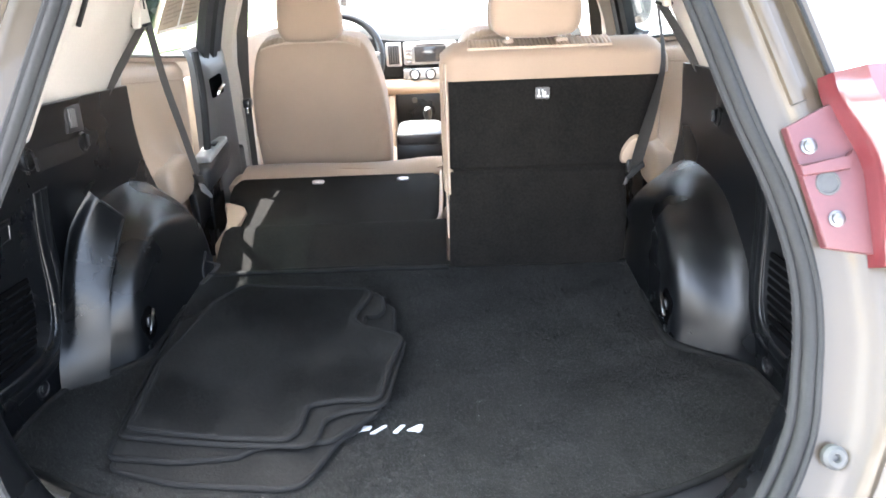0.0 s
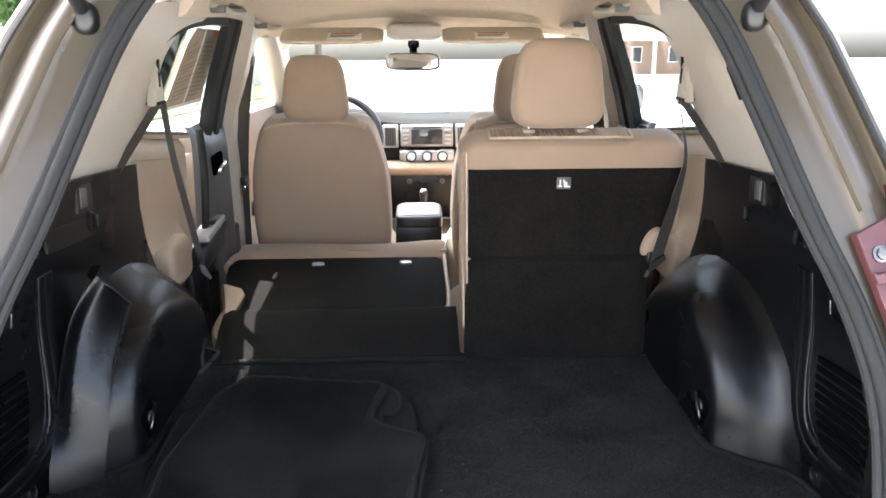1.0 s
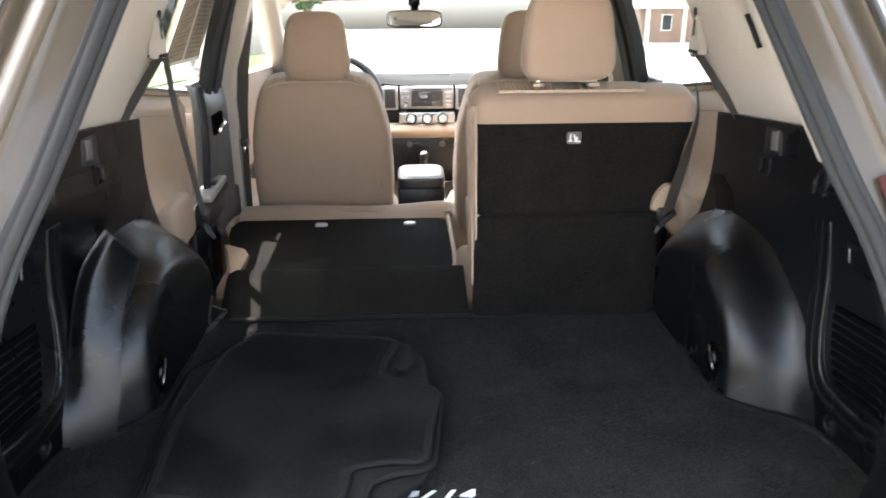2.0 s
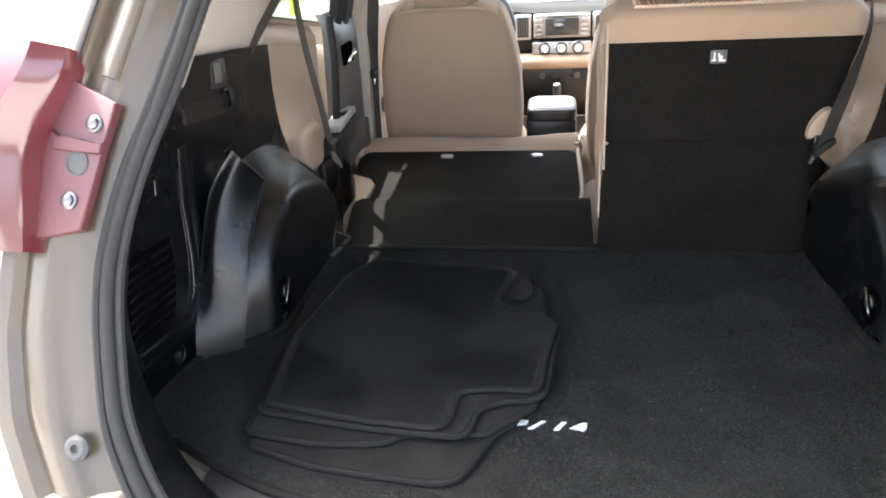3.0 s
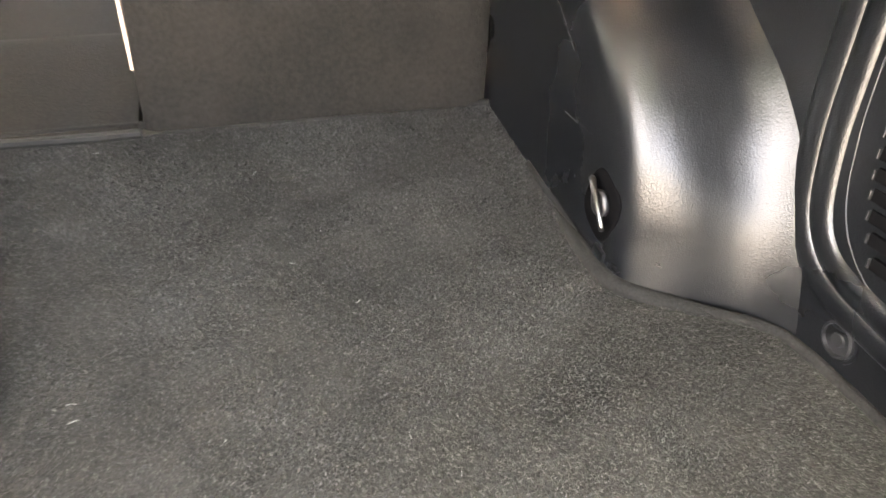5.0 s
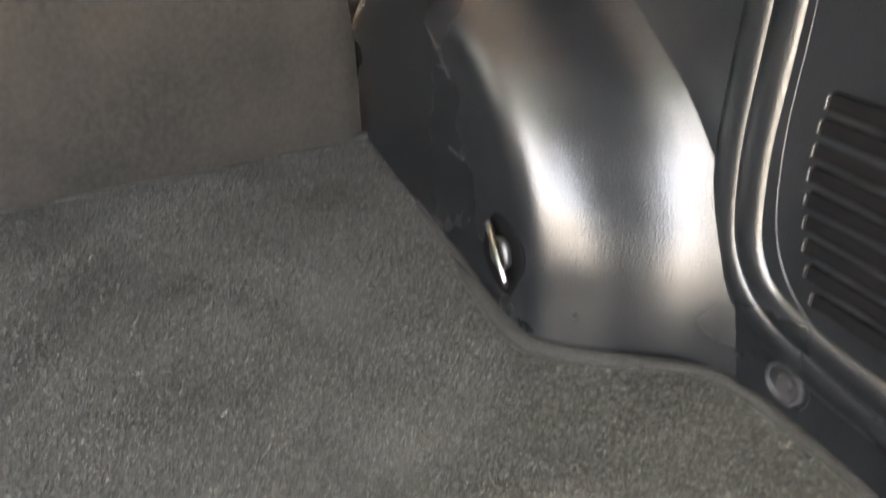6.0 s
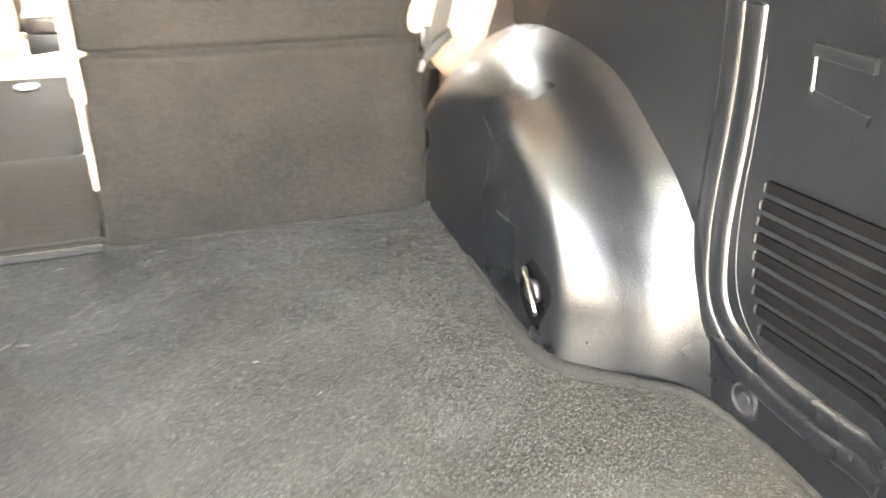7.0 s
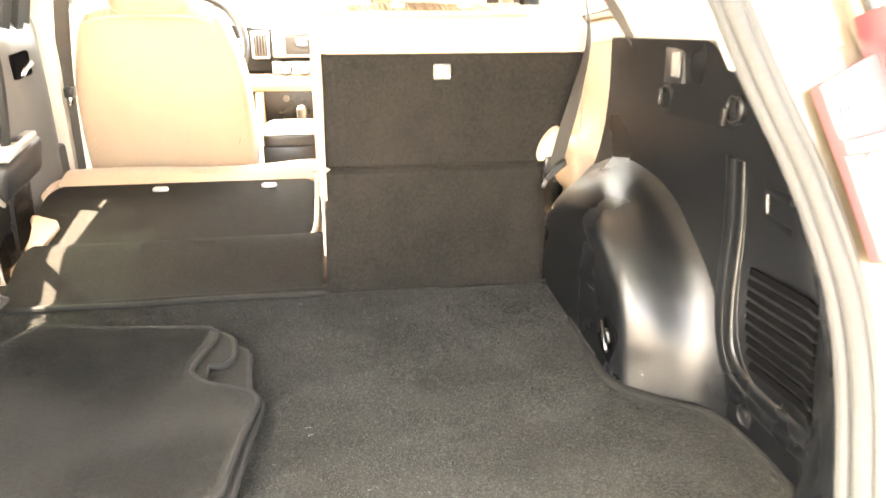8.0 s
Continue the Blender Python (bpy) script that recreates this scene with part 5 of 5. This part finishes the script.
def printed(u0, u1, v0, v1, mat):
    def fn(u, v):
        p = stick(lerp(u0, u1, u), lerp(v0, v1, v))
        return (p[0] + 0.004, p[1], p[2])
    part("print_bar", sheet(B(), fn, 1, 1, thick=(0.001, 0, 0)), mat, st)
for i in range(13):
    v = 0.12 + i * 0.058
    printed(0.06, 0.30 + 0.08 * ((i * 7) % 3), v, v + 0.018, INK)
    printed(0.52, 0.80 + 0.05 * ((i * 5) % 3), v, v + 0.018, INK)
printed(0.44, 0.475, 0.02, 0.98, PAPER_WHITE)
printed(0.02, 0.98, 0.0, 0.05, PAPER_WHITE)
printed(0.75, 0.98, 0.90, 0.98, ORANGE)

# ---- load bay things ----
def tie_down(side):
    h = thing("tie_down_hook", (side * 0.546, 0.705, 0.03), "chrome cargo tie-down loop folded on the arch", "tie-down", "tie-downs")
    x = 0.546
    part("recess", blob(B(), (side * (x + 0.001), 0.712, 0.062), (0.006, 0.062, 0.074), 3, 8, None, Matrix.Rotation(radians(18), 3, "X")), GROOVE, h, "black oval recess")
    pts = [(side * (x - 0.006), 0.729, 0.080), (side * (x - 0.009), 0.721, 0.088), (side * (x - 0.014), 0.702, 0.081), (side * (x - 0.016), 0.686, 0.070), (side * (x - 0.014), 0.680, 0.058), (side * (x - 0.010), 0.690, 0.055), (side * (x - 0.007), 0.708, 0.066)]
    part("flap", blob(B(), (side * (x - 0.006), 0.705, 0.070), (0.010, 0.028, 0.026), 3, 7, None, Matrix.Rotation(radians(-26), 3, "X")), BLACK_SMOOTH, h, "black folding flap")
    part("loop", sweep(B(), smooth_path(pts, 5, closed=True), ring(0.0024, 0.0024, 8), closed=True, up=(1, 0, 0)), DULL_METAL, h, "bright chrome loop")
    part("lower_cap", box(B(), (side * x - 0.004, 0.684, 0.002), (side * x + 0.004, 0.706, 0.022), 0.003), BLACK, h)
    return h


tie_down(1)
tie_down(-1)


def floor_mat(outline, z, label, lean=0.0, turn=0.0):
    """A carpet mat with bound edges; the outline is smoothed at its corners."""
    pts = []
    n = len(outline)
    for i in range(n):
        a, b, c2 = Vector(outline[i - 1]), Vector(outline[i]), Vector(outline[(i + 1) % n])
        r = min(0.016, (a - b).length * 0.4, (c2 - b).length * 0.4)
        p, q = b + (a - b).normalized() * r, b + (c2 - b).normalized() * r
        for s in range(5):
            t = s / 4
            pts.append(p.lerp(b, t).lerp(b.lerp(q, t), t))
    mid = sum(pts, Vector((0, 0))) / len(pts)
    mt = thing("floor_mat", (mid.x, mid.y, z), label, "floor mat", "stacked floor mats")
    def lift(x, y):
        return z + lean * (x - mid.x) + 0.0022 * math.sin(11 * x + 5 * y) + 0.0015 * math.sin(17 * y)
    bm = prism(B(), [(p.x, p.y) for p in pts], "z", 0.0, 0.008, 0.002)
    bmesh.ops.triangulate(bm, faces=[f for f in bm.faces if len(f.verts) > 4])
    for v in bm.verts:
        v.co.z += lift(v.co.x, v.co.y)
    part("mat_top", bm, MAT_PILE, mt, "black cut-pile carpet")
    dense = []
    for i, p in enumerate(pts):
        q = pts[(i + 1) % len(pts)]
        k = max(1, int((q - p).length / 0.02))
        for s in range(k):
            r = p.lerp(q, s / k)
            dense.append((r.x, r.y, lift(r.x, r.y) + 0.005))
    part("edge_binding", sweep(B(), dense, ring(0.0055, 0.0052, 8), closed=True), BINDING, mt, "stitched edge binding")
    return mt


TOP = [(-0.465, 0.394), (-0.30, 0.366), (-0.185, 0.354), (-0.166, 0.372), (-0.162, 0.440), (-0.098, 0.452), (-0.048, 0.448), (-0.034, 0.462), (-0.024, 0.56), (-0.006, 0.652), (-0.018, 0.676), (-0.092, 0.708), (-0.116, 0.735), (-0.114, 0.765), (-0.090, 0.835), (-0.092, 0.862), (-0.118, 0.878), (-0.264, 0.890), (-0.400, 0.918), (-0.452, 0.84), (-0.488, 0.60)]
NEXT = [(-0.478, 0.384), (-0.29, 0.358), (-0.150, 0.346), (-0.134, 0.362), (-0.128, 0.412), (-0.085, 0.432), (-0.044, 0.436), (-0.024, 0.452), (-0.014, 0.56), (-0.002, 0.648), (-0.014, 0.672), (-0.076, 0.704), (-0.096, 0.728), (-0.096, 0.768), (-0.072, 0.762), (-0.056, 0.786), (-0.064, 0.850), (-0.090, 0.872), (-0.40, 0.912), (-0.45, 0.83), (-0.49, 0.60)]
floor_mat([(-0.47, 0.322), (-0.356, 0.288), (-0.175, 0.270), (-0.146, 0.277), (-0.128, 0.308), (-0.100, 0.378), (-0.068, 0.40), (-0.040, 0.66), (-0.060, 0.72), (-0.062, 0.83), (-0.44, 0.86), (-0.49, 0.60)], 0.004, "black carpet floor mat at the bottom of the stack")
floor_mat([(-0.482, 0.342), (-0.366, 0.328), (-0.262, 0.336), (-0.236, 0.358), (-0.110, 0.364), (-0.092, 0.384), (-0.040, 0.430), (-0.018, 0.65), (-0.028, 0.715), (-0.036, 0.812), (-0.056, 0.832), (-0.09, 0.86), (-0.40, 0.91), (-0.515, 0.79), (-0.512, 0.62)], 0.013, "black carpet floor mat lying under others")
floor_mat(NEXT, 0.022, "black carpet floor mat shifted under the top one")
top_mat = floor_mat(TOP, 0.031, "black carpet floor mat on top of the stack, pile up")

# woven badge on the carpet: four plain marks
badge = thing("floor_badge", (-0.018, 0.411, 0.0), "grey-white woven badge with four plain marks on the carpet", "badge")
MARKS = [((0.0, 0.0), (0.006, 0.0), (0.012, 0.009), (0.028, 0.010), (0.031, 0.019), (0.010, 0.019)), ((0.0, 0.0), (0.008, 0.0), (0.028, 0.019), (0.021, 0.019)), ((0.010, 0.0), (0.018, 0.0), (0.030, 0.019), (0.022, 0.019)), ((0.004, 0.005), (0.018, 0.004), (0.024, 0.0), (0.030, 0.006), (0.032, 0.019), (0.024, 0.019))]
for i, mark in enumerate(MARKS):
    x = -0.080 + i * 0.0300
    part("mark", prism(B(), [(x + a, 0.402 + b) for a, b in mark], "z", 0.0005, 0.0045, 0.0008), EMBROIDERY, badge)

# hinge bracket by the folded seat
hb = thing("hinge_bracket", (-0.535, 1.07, 0.0), "black seat hinge bracket with a loose strap", "bracket")
part("plate", prism(B(), [(1.03, -0.02), (1.11, -0.02), (1.12, 0.03), (1.08, 0.06), (1.04, 0.03)], "x", -0.555, -0.540, 0.004), BLACK_SMOOTH, hb)
part("strap", sweep(B(), smooth_path([(-0.535, 1.06, 0.04), (-0.525, 1.075, 0.028), (-0.52, 1.09, 0.012), (-0.532, 1.05, 0.004), (-0.54, 1.0, 0.003)], 5), rect(0.012, 0.003)), WEBBING, hb)


# ---- tail lamps, screws, stops and struts at the opening ----
def on_jamb(side, x, z, out=0.0):
    return Vector((side * x - (0.009 if side > 0 else 0.0), seal_y(z) - 0.008 - out * 0.88, z + out * 0.47))


def tail_lamp(side):
    t = thing("tail_lamp", (side * 0.66, 0.33, 0.38), "red tail lamp with its screw flange on the body", "tail lamp", "tail lamps")
    def plate(outline, lo, hi, bevel):
        bm = B()
        a = [bm.verts.new(on_jamb(side, x, z, lo)) for x, z in outline]
        b = [bm.verts.new(on_jamb(side, x, z, hi)) for x, z in outline]
        fs = [bm.faces.new(a), bm.faces.new(b[::-1])]
        for i in range(len(a)):
            fs.append(bm.faces.new((a[i], b[i], b[(i + 1) % len(a)], a[(i + 1) % len(a)])))
        bmesh.ops.bevel(bm, geom=list(set(e for f in fs[1:2] for e in f.edges)), offset=bevel, segments=2, affect="EDGES", profile=0.5)
        return bm
    part("flange", plate([(0.574, 0.524), (0.596, 0.455), (0.617, 0.378), (0.690, 0.366), (0.680, 0.56), (0.628, 0.548)], 0.004, 0.018, 0.003), RED_BODY, t, "red screw flange")
    part("ridge", plate([(0.586, 0.478), (0.646, 0.482), (0.660, 0.494), (0.655, 0.470), (0.590, 0.464)], 0.016, 0.026, 0.004), RED_BODY, t)
    bm = B()
    def lens(u, v):
        z = lerp(0.352, 0.585, v)
        x0 = lerp(0.668, 0.628, ease((v - 0.45) / 0.5)) + 0.03 * (1 - v) * 0.3
        prof = [(0.0, 0.006), (0.008, 0.045), (0.035, 0.085), (0.09, 0.098), (0.14, 0.06), (0.165, -0.02)]
        i = u * 5
        k = min(int(i), 4)
        dx, out = lerp(prof[k][0], prof[k + 1][0], i - k), lerp(prof[k][1], prof[k + 1][1], i - k)
        return on_jamb(side, x0 + dx, z, out * (0.75 + 0.25 * math.sin(math.pi * v)))
    part("lens", sheet(bm, lens, 25, 14, thick=0.0), RED_LENS, t, "glossy red lens", sharp=25)
    for x, z in ((0.603, 0.500), (0.634, 0.412)):
        p = on_jamb(side, x, z, 0.018)
        s = part("screw", disc(B(), p, HATCH_N, [(0.0115, 0.0), (0.0115, 0.0025), (0.0085, 0.0035), (0.008, 0.007), (0.006, 0.0085), (0, 0.0085)], 18), DULL_METAL, t, "bright screw with washer")
        part("screw_recess", disc(B(), p, HATCH_N, [(0.0035, 0.0086), (0.003, 0.0092), (0, 0.0092)], 6), GREY_TRIM, s)
    part("locating_hole", disc(B(), on_jamb(side, 0.626, 0.455, 0.018), HATCH_N, [(0.017, 0.0), (0.0165, 0.002), (0.014, 0.002), (0.013, 0.0005), (0, 0.0004)], 20), BUMP_RUBBER, t, "grey plugged hole")
    return t


for side in (1, -1):
    tail_lamp(side)
    s = thing("bump_stop", (side * 0.607, seal_y(0.132), 0.12), "round pale rubber tailgate stop", "bump stop", "bump stops")
    part("pad", disc(B(), on_jamb(side, 0.614, 0.132, 0.004), HATCH_N, [(0.017, 0), (0.0165, 0.008), (0.012, 0.012), (0.006, 0.012), (0.004, 0.007), (0, 0.007)], 20), BUMP_RUBBER, s)
    s = thing("gas_strut", (side * 0.49, 0.50, 0.78), "black tailgate gas strut with its ball joint", "gas strut", "gas struts")
    part("ball_joint", blob(B(), (side * 0.470, 0.535, 0.806), (0.035, 0.035, 0.045), 2.5, 7), BLACK_SMOOTH, s)
    part("tube", sweep(B(), [(side * 0.470, 0.535, 0.81), (side * 0.44, 0.30, 1.00), (side * 0.43, 0.10, 1.14)], ring(0.011), up=(1, 0, 0)), BLACK_SMOOTH, s)
    part("bolt", disc(B(), (side * 0.500, 0.520, 0.766), (-side, -0.5, 0), [(0.008, 0), (0.008, 0.006), (0, 0.008)], 12), GREY_TRIM, s)
# the raised tailgate overhead
tg = thing("tailgate", (0, 0.62, 0.95), "raised champagne tailgate over the opening", "tailgate")
def gate_fn(u, v):
    prof = [(0.62, 0.95), (0.42, 1.10), (0.20, 1.20), (0.0, 1.26), (-0.22, 1.29), (-0.46, 1.28)]
    i = v * 5
    k = min(int(i), 4)
    return (lerp(-0.58, 0.58, u), lerp(prof[k][0], prof[k + 1][0], i - k), lerp(prof[k][1], prof[k + 1][1], i - k))
part("tailgate_panel", sheet(B(), gate_fn, 20, 20, thick=0.03, hole=(0.10, 0.90, 0.12, 0.62)), PAINT, tg)
pane = part("rear_window", sheet(B(), lambda u, v: Vector(gate_fn(lerp(0.09, 0.91, u), lerp(0.11, 0.63, v))) + Vector((0, 0.002, 0.012)), 8, 8), PRIVACY_GLASS, tg)

# ---- outside ----
bm = B()
def ground_fn(u, v):
    a = 2 * math.pi * u
    r = 600 * v ** 3
    return (r * math.cos(a), r * math.sin(a), 0)
solid("ground", sheet(bm, ground_fn, 48, 24), CONCRETE, "sunlit pale concrete parking ground", "ground", outside=True)
bm = prism(B(), [(-40, 14), (-7.0, 16), (-6.0, 30), (-9, 60), (-60, 60)], "z", 0.0, 0.06, 0.02)
solid("lawn", bm, GRASS, "green lawn beyond the driver's side", "lawn", outside=True)

def brick_hall():
    h = thing("brick_building", (20, 50, 0), "long red-brown brick building with pale piers and dark windows", "building", outside=True)
    part("wall", box(B(), (11, 50, 0), (21, 58, 3.1), 0), BRICK, h)
    part("roof", prism(B(), [(49.4, 3.0), (54, 5.6), (58.6, 3.0), (58.6, 2.85), (49.4, 2.85)], "x", 10.5, 21.5), ROOF, h, "brown shingle roof")
    part("eave_board", box(B(), (10.6, 49.35, 2.62), (21.4, 49.6, 3.0), 0.02), STUCCO, h)
    for i in range(4):
        x = 11.3 + i * 2.6
        part("pier", box(B(), (x - 0.13, 49.75, 0), (x + 0.13, 50.1, 2.8), 0.02), STUCCO, h)
        wdw = part("window", box(B(), (x + 1.0, 49.9, 1.15), (x + 1.75, 50.05, 2.25), 0.02), STUCCO, h)
        part("window_pane", box(B(), (x + 1.08, 49.86, 1.22), (x + 1.67, 49.92, 2.18), 0), PANE_DARK, wdw)
    part("plinth", box(B(), (10.9, 49.7, 0), (21, 50, 0.35), 0.02), STUCCO, h)
    return h


brick_hall()
house = thing("pale_house", (-16, 42, 0), "pale house with dark windows beyond the lawn", "building", outside=True)
part("wall", box(B(), (-24, 42, 0), (-9, 50, 4.5), 0), STUCCO, house)
part("roof", prism(B(), [(41.4, 4.4), (46, 7.0), (50.6, 4.4)], "x", -24.6, -8.4), ROOF, house)
for x in (-22, -18.5, -15, -11.5):
    wdw = part("window", box(B(), (x - 0.6, 41.9, 1.2), (x + 0.6, 42.02, 2.8), 0.02), STUCCO, house)
    part("window_pane", box(B(), (x - 0.5, 41.86, 1.3), (x + 0.5, 41.92, 2.7), 0), PANE_DARK, wdw)

post = thing("yellow_post", (-9.6, 26, 0), "short yellow painted post on the lawn", "post", outside=True)
part("shaft", disc(B(), (-9.6, 26, 0.05), (0, 0, 1), [(0.16, 0), (0.16, 0.75), (0.13, 0.82), (0, 0.86)], 16), YELLOW, post)

def tree(x, y, tall, seed):
    rnd = random.Random(seed)
    t = thing("tree", (x, y, 0), "leafy green tree beyond the parking ground", "tree", "trees", outside=True)
    bm = B()
    sweep(bm, [(x, y, 0), (x + 0.1, y, tall * 0.3), (x, y + 0.1, tall * 0.6)], ring(0.22), up=(1, 0, 0))
    for i in range(6):
        a = i * 1.05
        sweep(bm, [(x, y, tall * (0.28 + 0.05 * i)), (x + 1.2 * math.cos(a), y + 1.2 * math.sin(a), tall * (0.5 + 0.06 * i))], ring(0.07, 0.07, 6), up=(0.1, 0, 1))
    part("trunk", bm, BARK, t)
    bm = B()
    for i in range(2600):
        d = Vector((rnd.gauss(0, 1), rnd.gauss(0, 1), rnd.gauss(0, 1))).normalized() * rnd.random() ** 0.4
        c0 = Vector((x, y, tall * 0.66)) + Vector((d.x * tall * 0.30, d.y * tall * 0.30, d.z * tall * 0.33))
        if math.sin(c0.x * 2.1) + math.sin(c0.y * 2.3) + math.sin(c0.z * 2.7) > 1.1:
            continue
        a, b2 = Vector((rnd.uniform(-1, 1), rnd.uniform(-1, 1), rnd.uniform(-1, 1))) * 0.22, Vector((rnd.uniform(-1, 1), rnd.uniform(-1, 1), rnd.uniform(-1, 1))) * 0.16
        vs = [bm.verts.new(c0 + q) for q in (a, b2, -a, -b2)]
        bm.faces.new(vs)
    part("crown", bm, LEAF, t, kind="stuff")
    return t


tree(-6.5, 46, 8.0, 3)
tree(-19, 34, 9.0, 5)

def parked_car(x, y):
    c = thing("parked_car", (x, y, 0), "small red parked car in the distance", "car", outside=True)
    body = prism(B(), [(x - 2.0, 0.28), (x + 2.0, 0.28), (x + 2.05, 0.75), (x + 1.2, 0.92), (x + 0.6, 1.42), (x - 1.2, 1.45), (x - 1.9, 0.95), (x - 2.05, 0.7)], "y", y - 0.82, y + 0.82, 0.09, 3)
    part("body", body, CAR_RED, c)
    for dy in (-0.83, 0.83):
        part("side_glass", prism(B(), [(x - 1.5, 0.95), (x + 0.95, 0.95), (x + 0.5, 1.34), (x - 1.1, 1.37)], "y", y + dy - 0.01, y + dy + 0.01), PANE_DARK, c)
        for dx in (-1.25, 1.3):
            wheel = part("wheel", disc(B(), (x + dx, y + dy * 0.98, 0.31), (0, dy, 0), [(0.31, -0.1), (0.32, 0.0), (0.29, 0.04), (0.2, 0.045)], 24), RUBBER, c)
            part("wheel_rim", disc(B(), (x + dx, y + dy * 0.98, 0.31), (0, dy, 0), [(0.2, 0.03), (0.17, 0.05), (0.05, 0.055), (0, 0.05)], 20), SILVER, wheel)
    return c


parked_car(16.9, 19.2)

# ---- carpet pile: short tufts standing out of the load floor ----
FLOOR_EDGE_Y = [0.21, 0.232, 0.268, 0.318, 0.352, 0.40, 0.48, 0.54, 0.582, 0.616, 0.652, 0.695, 0.757]
FLOOR_EDGE_X = [0.2, 0.37, 0.47, 0.57, 0.64, 0.678, 0.68, 0.67, 0.655, 0.615, 0.58, 0.555, 0.545]


def in_floor(px, py):
    under_mats = (px > -0.45) & (px < -0.06) & (py > 0.40) & (py < 0.86)
    return (py < 1.05) & (np.abs(px) < np.interp(py, FLOOR_EDGE_Y, FLOOR_EDGE_X)) & ~under_mats


def in_mat(px, py):
    right = np.interp(py, [0.36, 0.44, 0.452, 0.56, 0.652, 0.676, 0.72, 0.765, 0.85], [-0.18, -0.175, -0.045, -0.034, -0.018, -0.03, -0.125, -0.125, -0.105])
    left = np.interp(py, [0.38, 0.60, 0.84, 0.91], [-0.45, -0.475, -0.44, -0.40])
    return (px < right) & (px > left) & (py > 0.372 - 0.12 * (px + 0.30)) & (py < 0.872 - 0.13 * (px + 0.10))


def pile(name, inside, box2, count, z, tall, mat, parent, seed, offset=(0.0, 0.0, 0.0)):
    """Very many short leaning tufts, one joined mesh; the nap drifts from patch to patch."""
    rng = np.random.default_rng(seed)
    xy = rng.uniform((box2[0], box2[1]), (box2[2], box2[3]), (count, 2))
    xy = xy[inside(xy[:, 0], xy[:, 1])]
    n = len(xy)
    x, y = xy[:, 0], xy[:, 1]
    drift = np.sin(23 * x + 9 * y + 1.3) + np.sin(13 * x - 31 * y) + 0.7 * np.sin(57 * x + 41 * y) + 0.6 * np.sin(71 * y - 38 * x + 2)
    a = rng.normal(0.0, 0.55, n)
    w = rng.uniform(0.00035, 0.00075, n)
    h = rng.uniform(0.45, 1.0, n) * tall
    lean = rng.normal(0, 0.42, (n, 2)) * tall + np.stack([0.0003 + 0.0002 * drift, -0.0032 - 0.0006 * drift], 1)
    side = np.stack([np.cos(a) * w, np.sin(a) * w], 1)
    base = np.full((n, 1), z - 0.0004)
    if offset[2]:
        base += (0.0022 * np.sin(11 * x + 5 * y) + 0.0015 * np.sin(17 * y))[:, None]
    p0, p1 = np.hstack([xy - side, base]), np.hstack([xy + side, base])
    p2 = np.hstack([xy + lean, base + h[:, None]])
    verts = np.stack([p0, p1, p2], 1).reshape(-1, 3) - np.array(offset)
    me = bpy.data.meshes.new(name)
    me.vertices.add(3 * n)
    me.vertices.foreach_set("co", verts.astype(np.float32).ravel())
    me.loops.add(3 * n)
    me.loops.foreach_set("vertex_index", np.arange(3 * n, dtype=np.int32))
    me.polygons.add(n)
    me.polygons.foreach_set("loop_start", np.arange(0, 3 * n, 3, dtype=np.int32))
    me.update(calc_edges=True)
    me.materials.append(mat)
    ob = new(name, me)
    ob.parent = parent
    ob["kind"] = "stuff"
    return ob


def tuft_material(name, dark, usual, pale):
    m = bpy.data.materials.new(name)
    m.use_nodes = True
    n = m.node_tree.nodes
    b = n["Principled BSDF"]
    b.inputs["Roughness"].default_value = 0.9
    b.inputs["Specular IOR Level"].default_value = 0.15
    geo, ramp = n.new("ShaderNodeNewGeometry"), n.new("ShaderNodeValToRGB")
    ramp.color_ramp.elements[0].color = (*dark, 1)
    ramp.color_ramp.elements[1].color = (*pale, 1)
    ramp.color_ramp.elements.new(0.70).color = (*usual, 1)
    m.node_tree.links.new(geo.outputs["Random Per Island"], ramp.inputs[0])
    m.node_tree.links.new(ramp.outputs[0], b.inputs["Base Color"])
    return m


TUFT = tuft_material("carpet_tufts", (0.018, 0.0175, 0.0163), (0.038, 0.037, 0.0343), (0.118, 0.114, 0.106))
MAT_TUFT = tuft_material("mat_tufts", (0.010, 0.0097, 0.009), (0.016, 0.0155, 0.0145), (0.034, 0.033, 0.030))
pile("carpet_tufts", in_floor, (-0.1, 0.2, 0.69, 1.05), 560000, 0.0, 0.0044, TUFT, floor, 4)
pile("carpet_tufts", in_floor, (-0.69, 0.2, -0.1, 1.05), 385000, 0.0, 0.0040, TUFT, floor, 5)
pile("mat_pile", in_mat, (-0.50, 0.35, 0.0, 0.93), 150000, 0.039, 0.0026, MAT_TUFT, top_mat, 6, tuple(ORIGIN[top_mat]))


# lint and crumbs lying in the pile
def lint():
    rng = random.Random(11)
    bm = B()
    for i in range(16):
        px, py = rng.uniform(0.02, 0.52), rng.uniform(0.42, 1.02)
        a, long = rng.uniform(0, 3.14), rng.uniform(0.0015, 0.0045)
        way = Vector((math.cos(a), math.sin(a), 0)) * long
        bend = Vector((-way.y, way.x, 0)) * rng.uniform(-0.4, 0.4)
        mid = Vector((px, py, 0.0050))
        sweep(bm, smooth_path([mid - way, mid + bend, mid + way], 3), rect(0.00028, 0.00028))
    return part("lint", bm, LINT, floor, "pale lint caught in the carpet", kind="stuff")


lint()
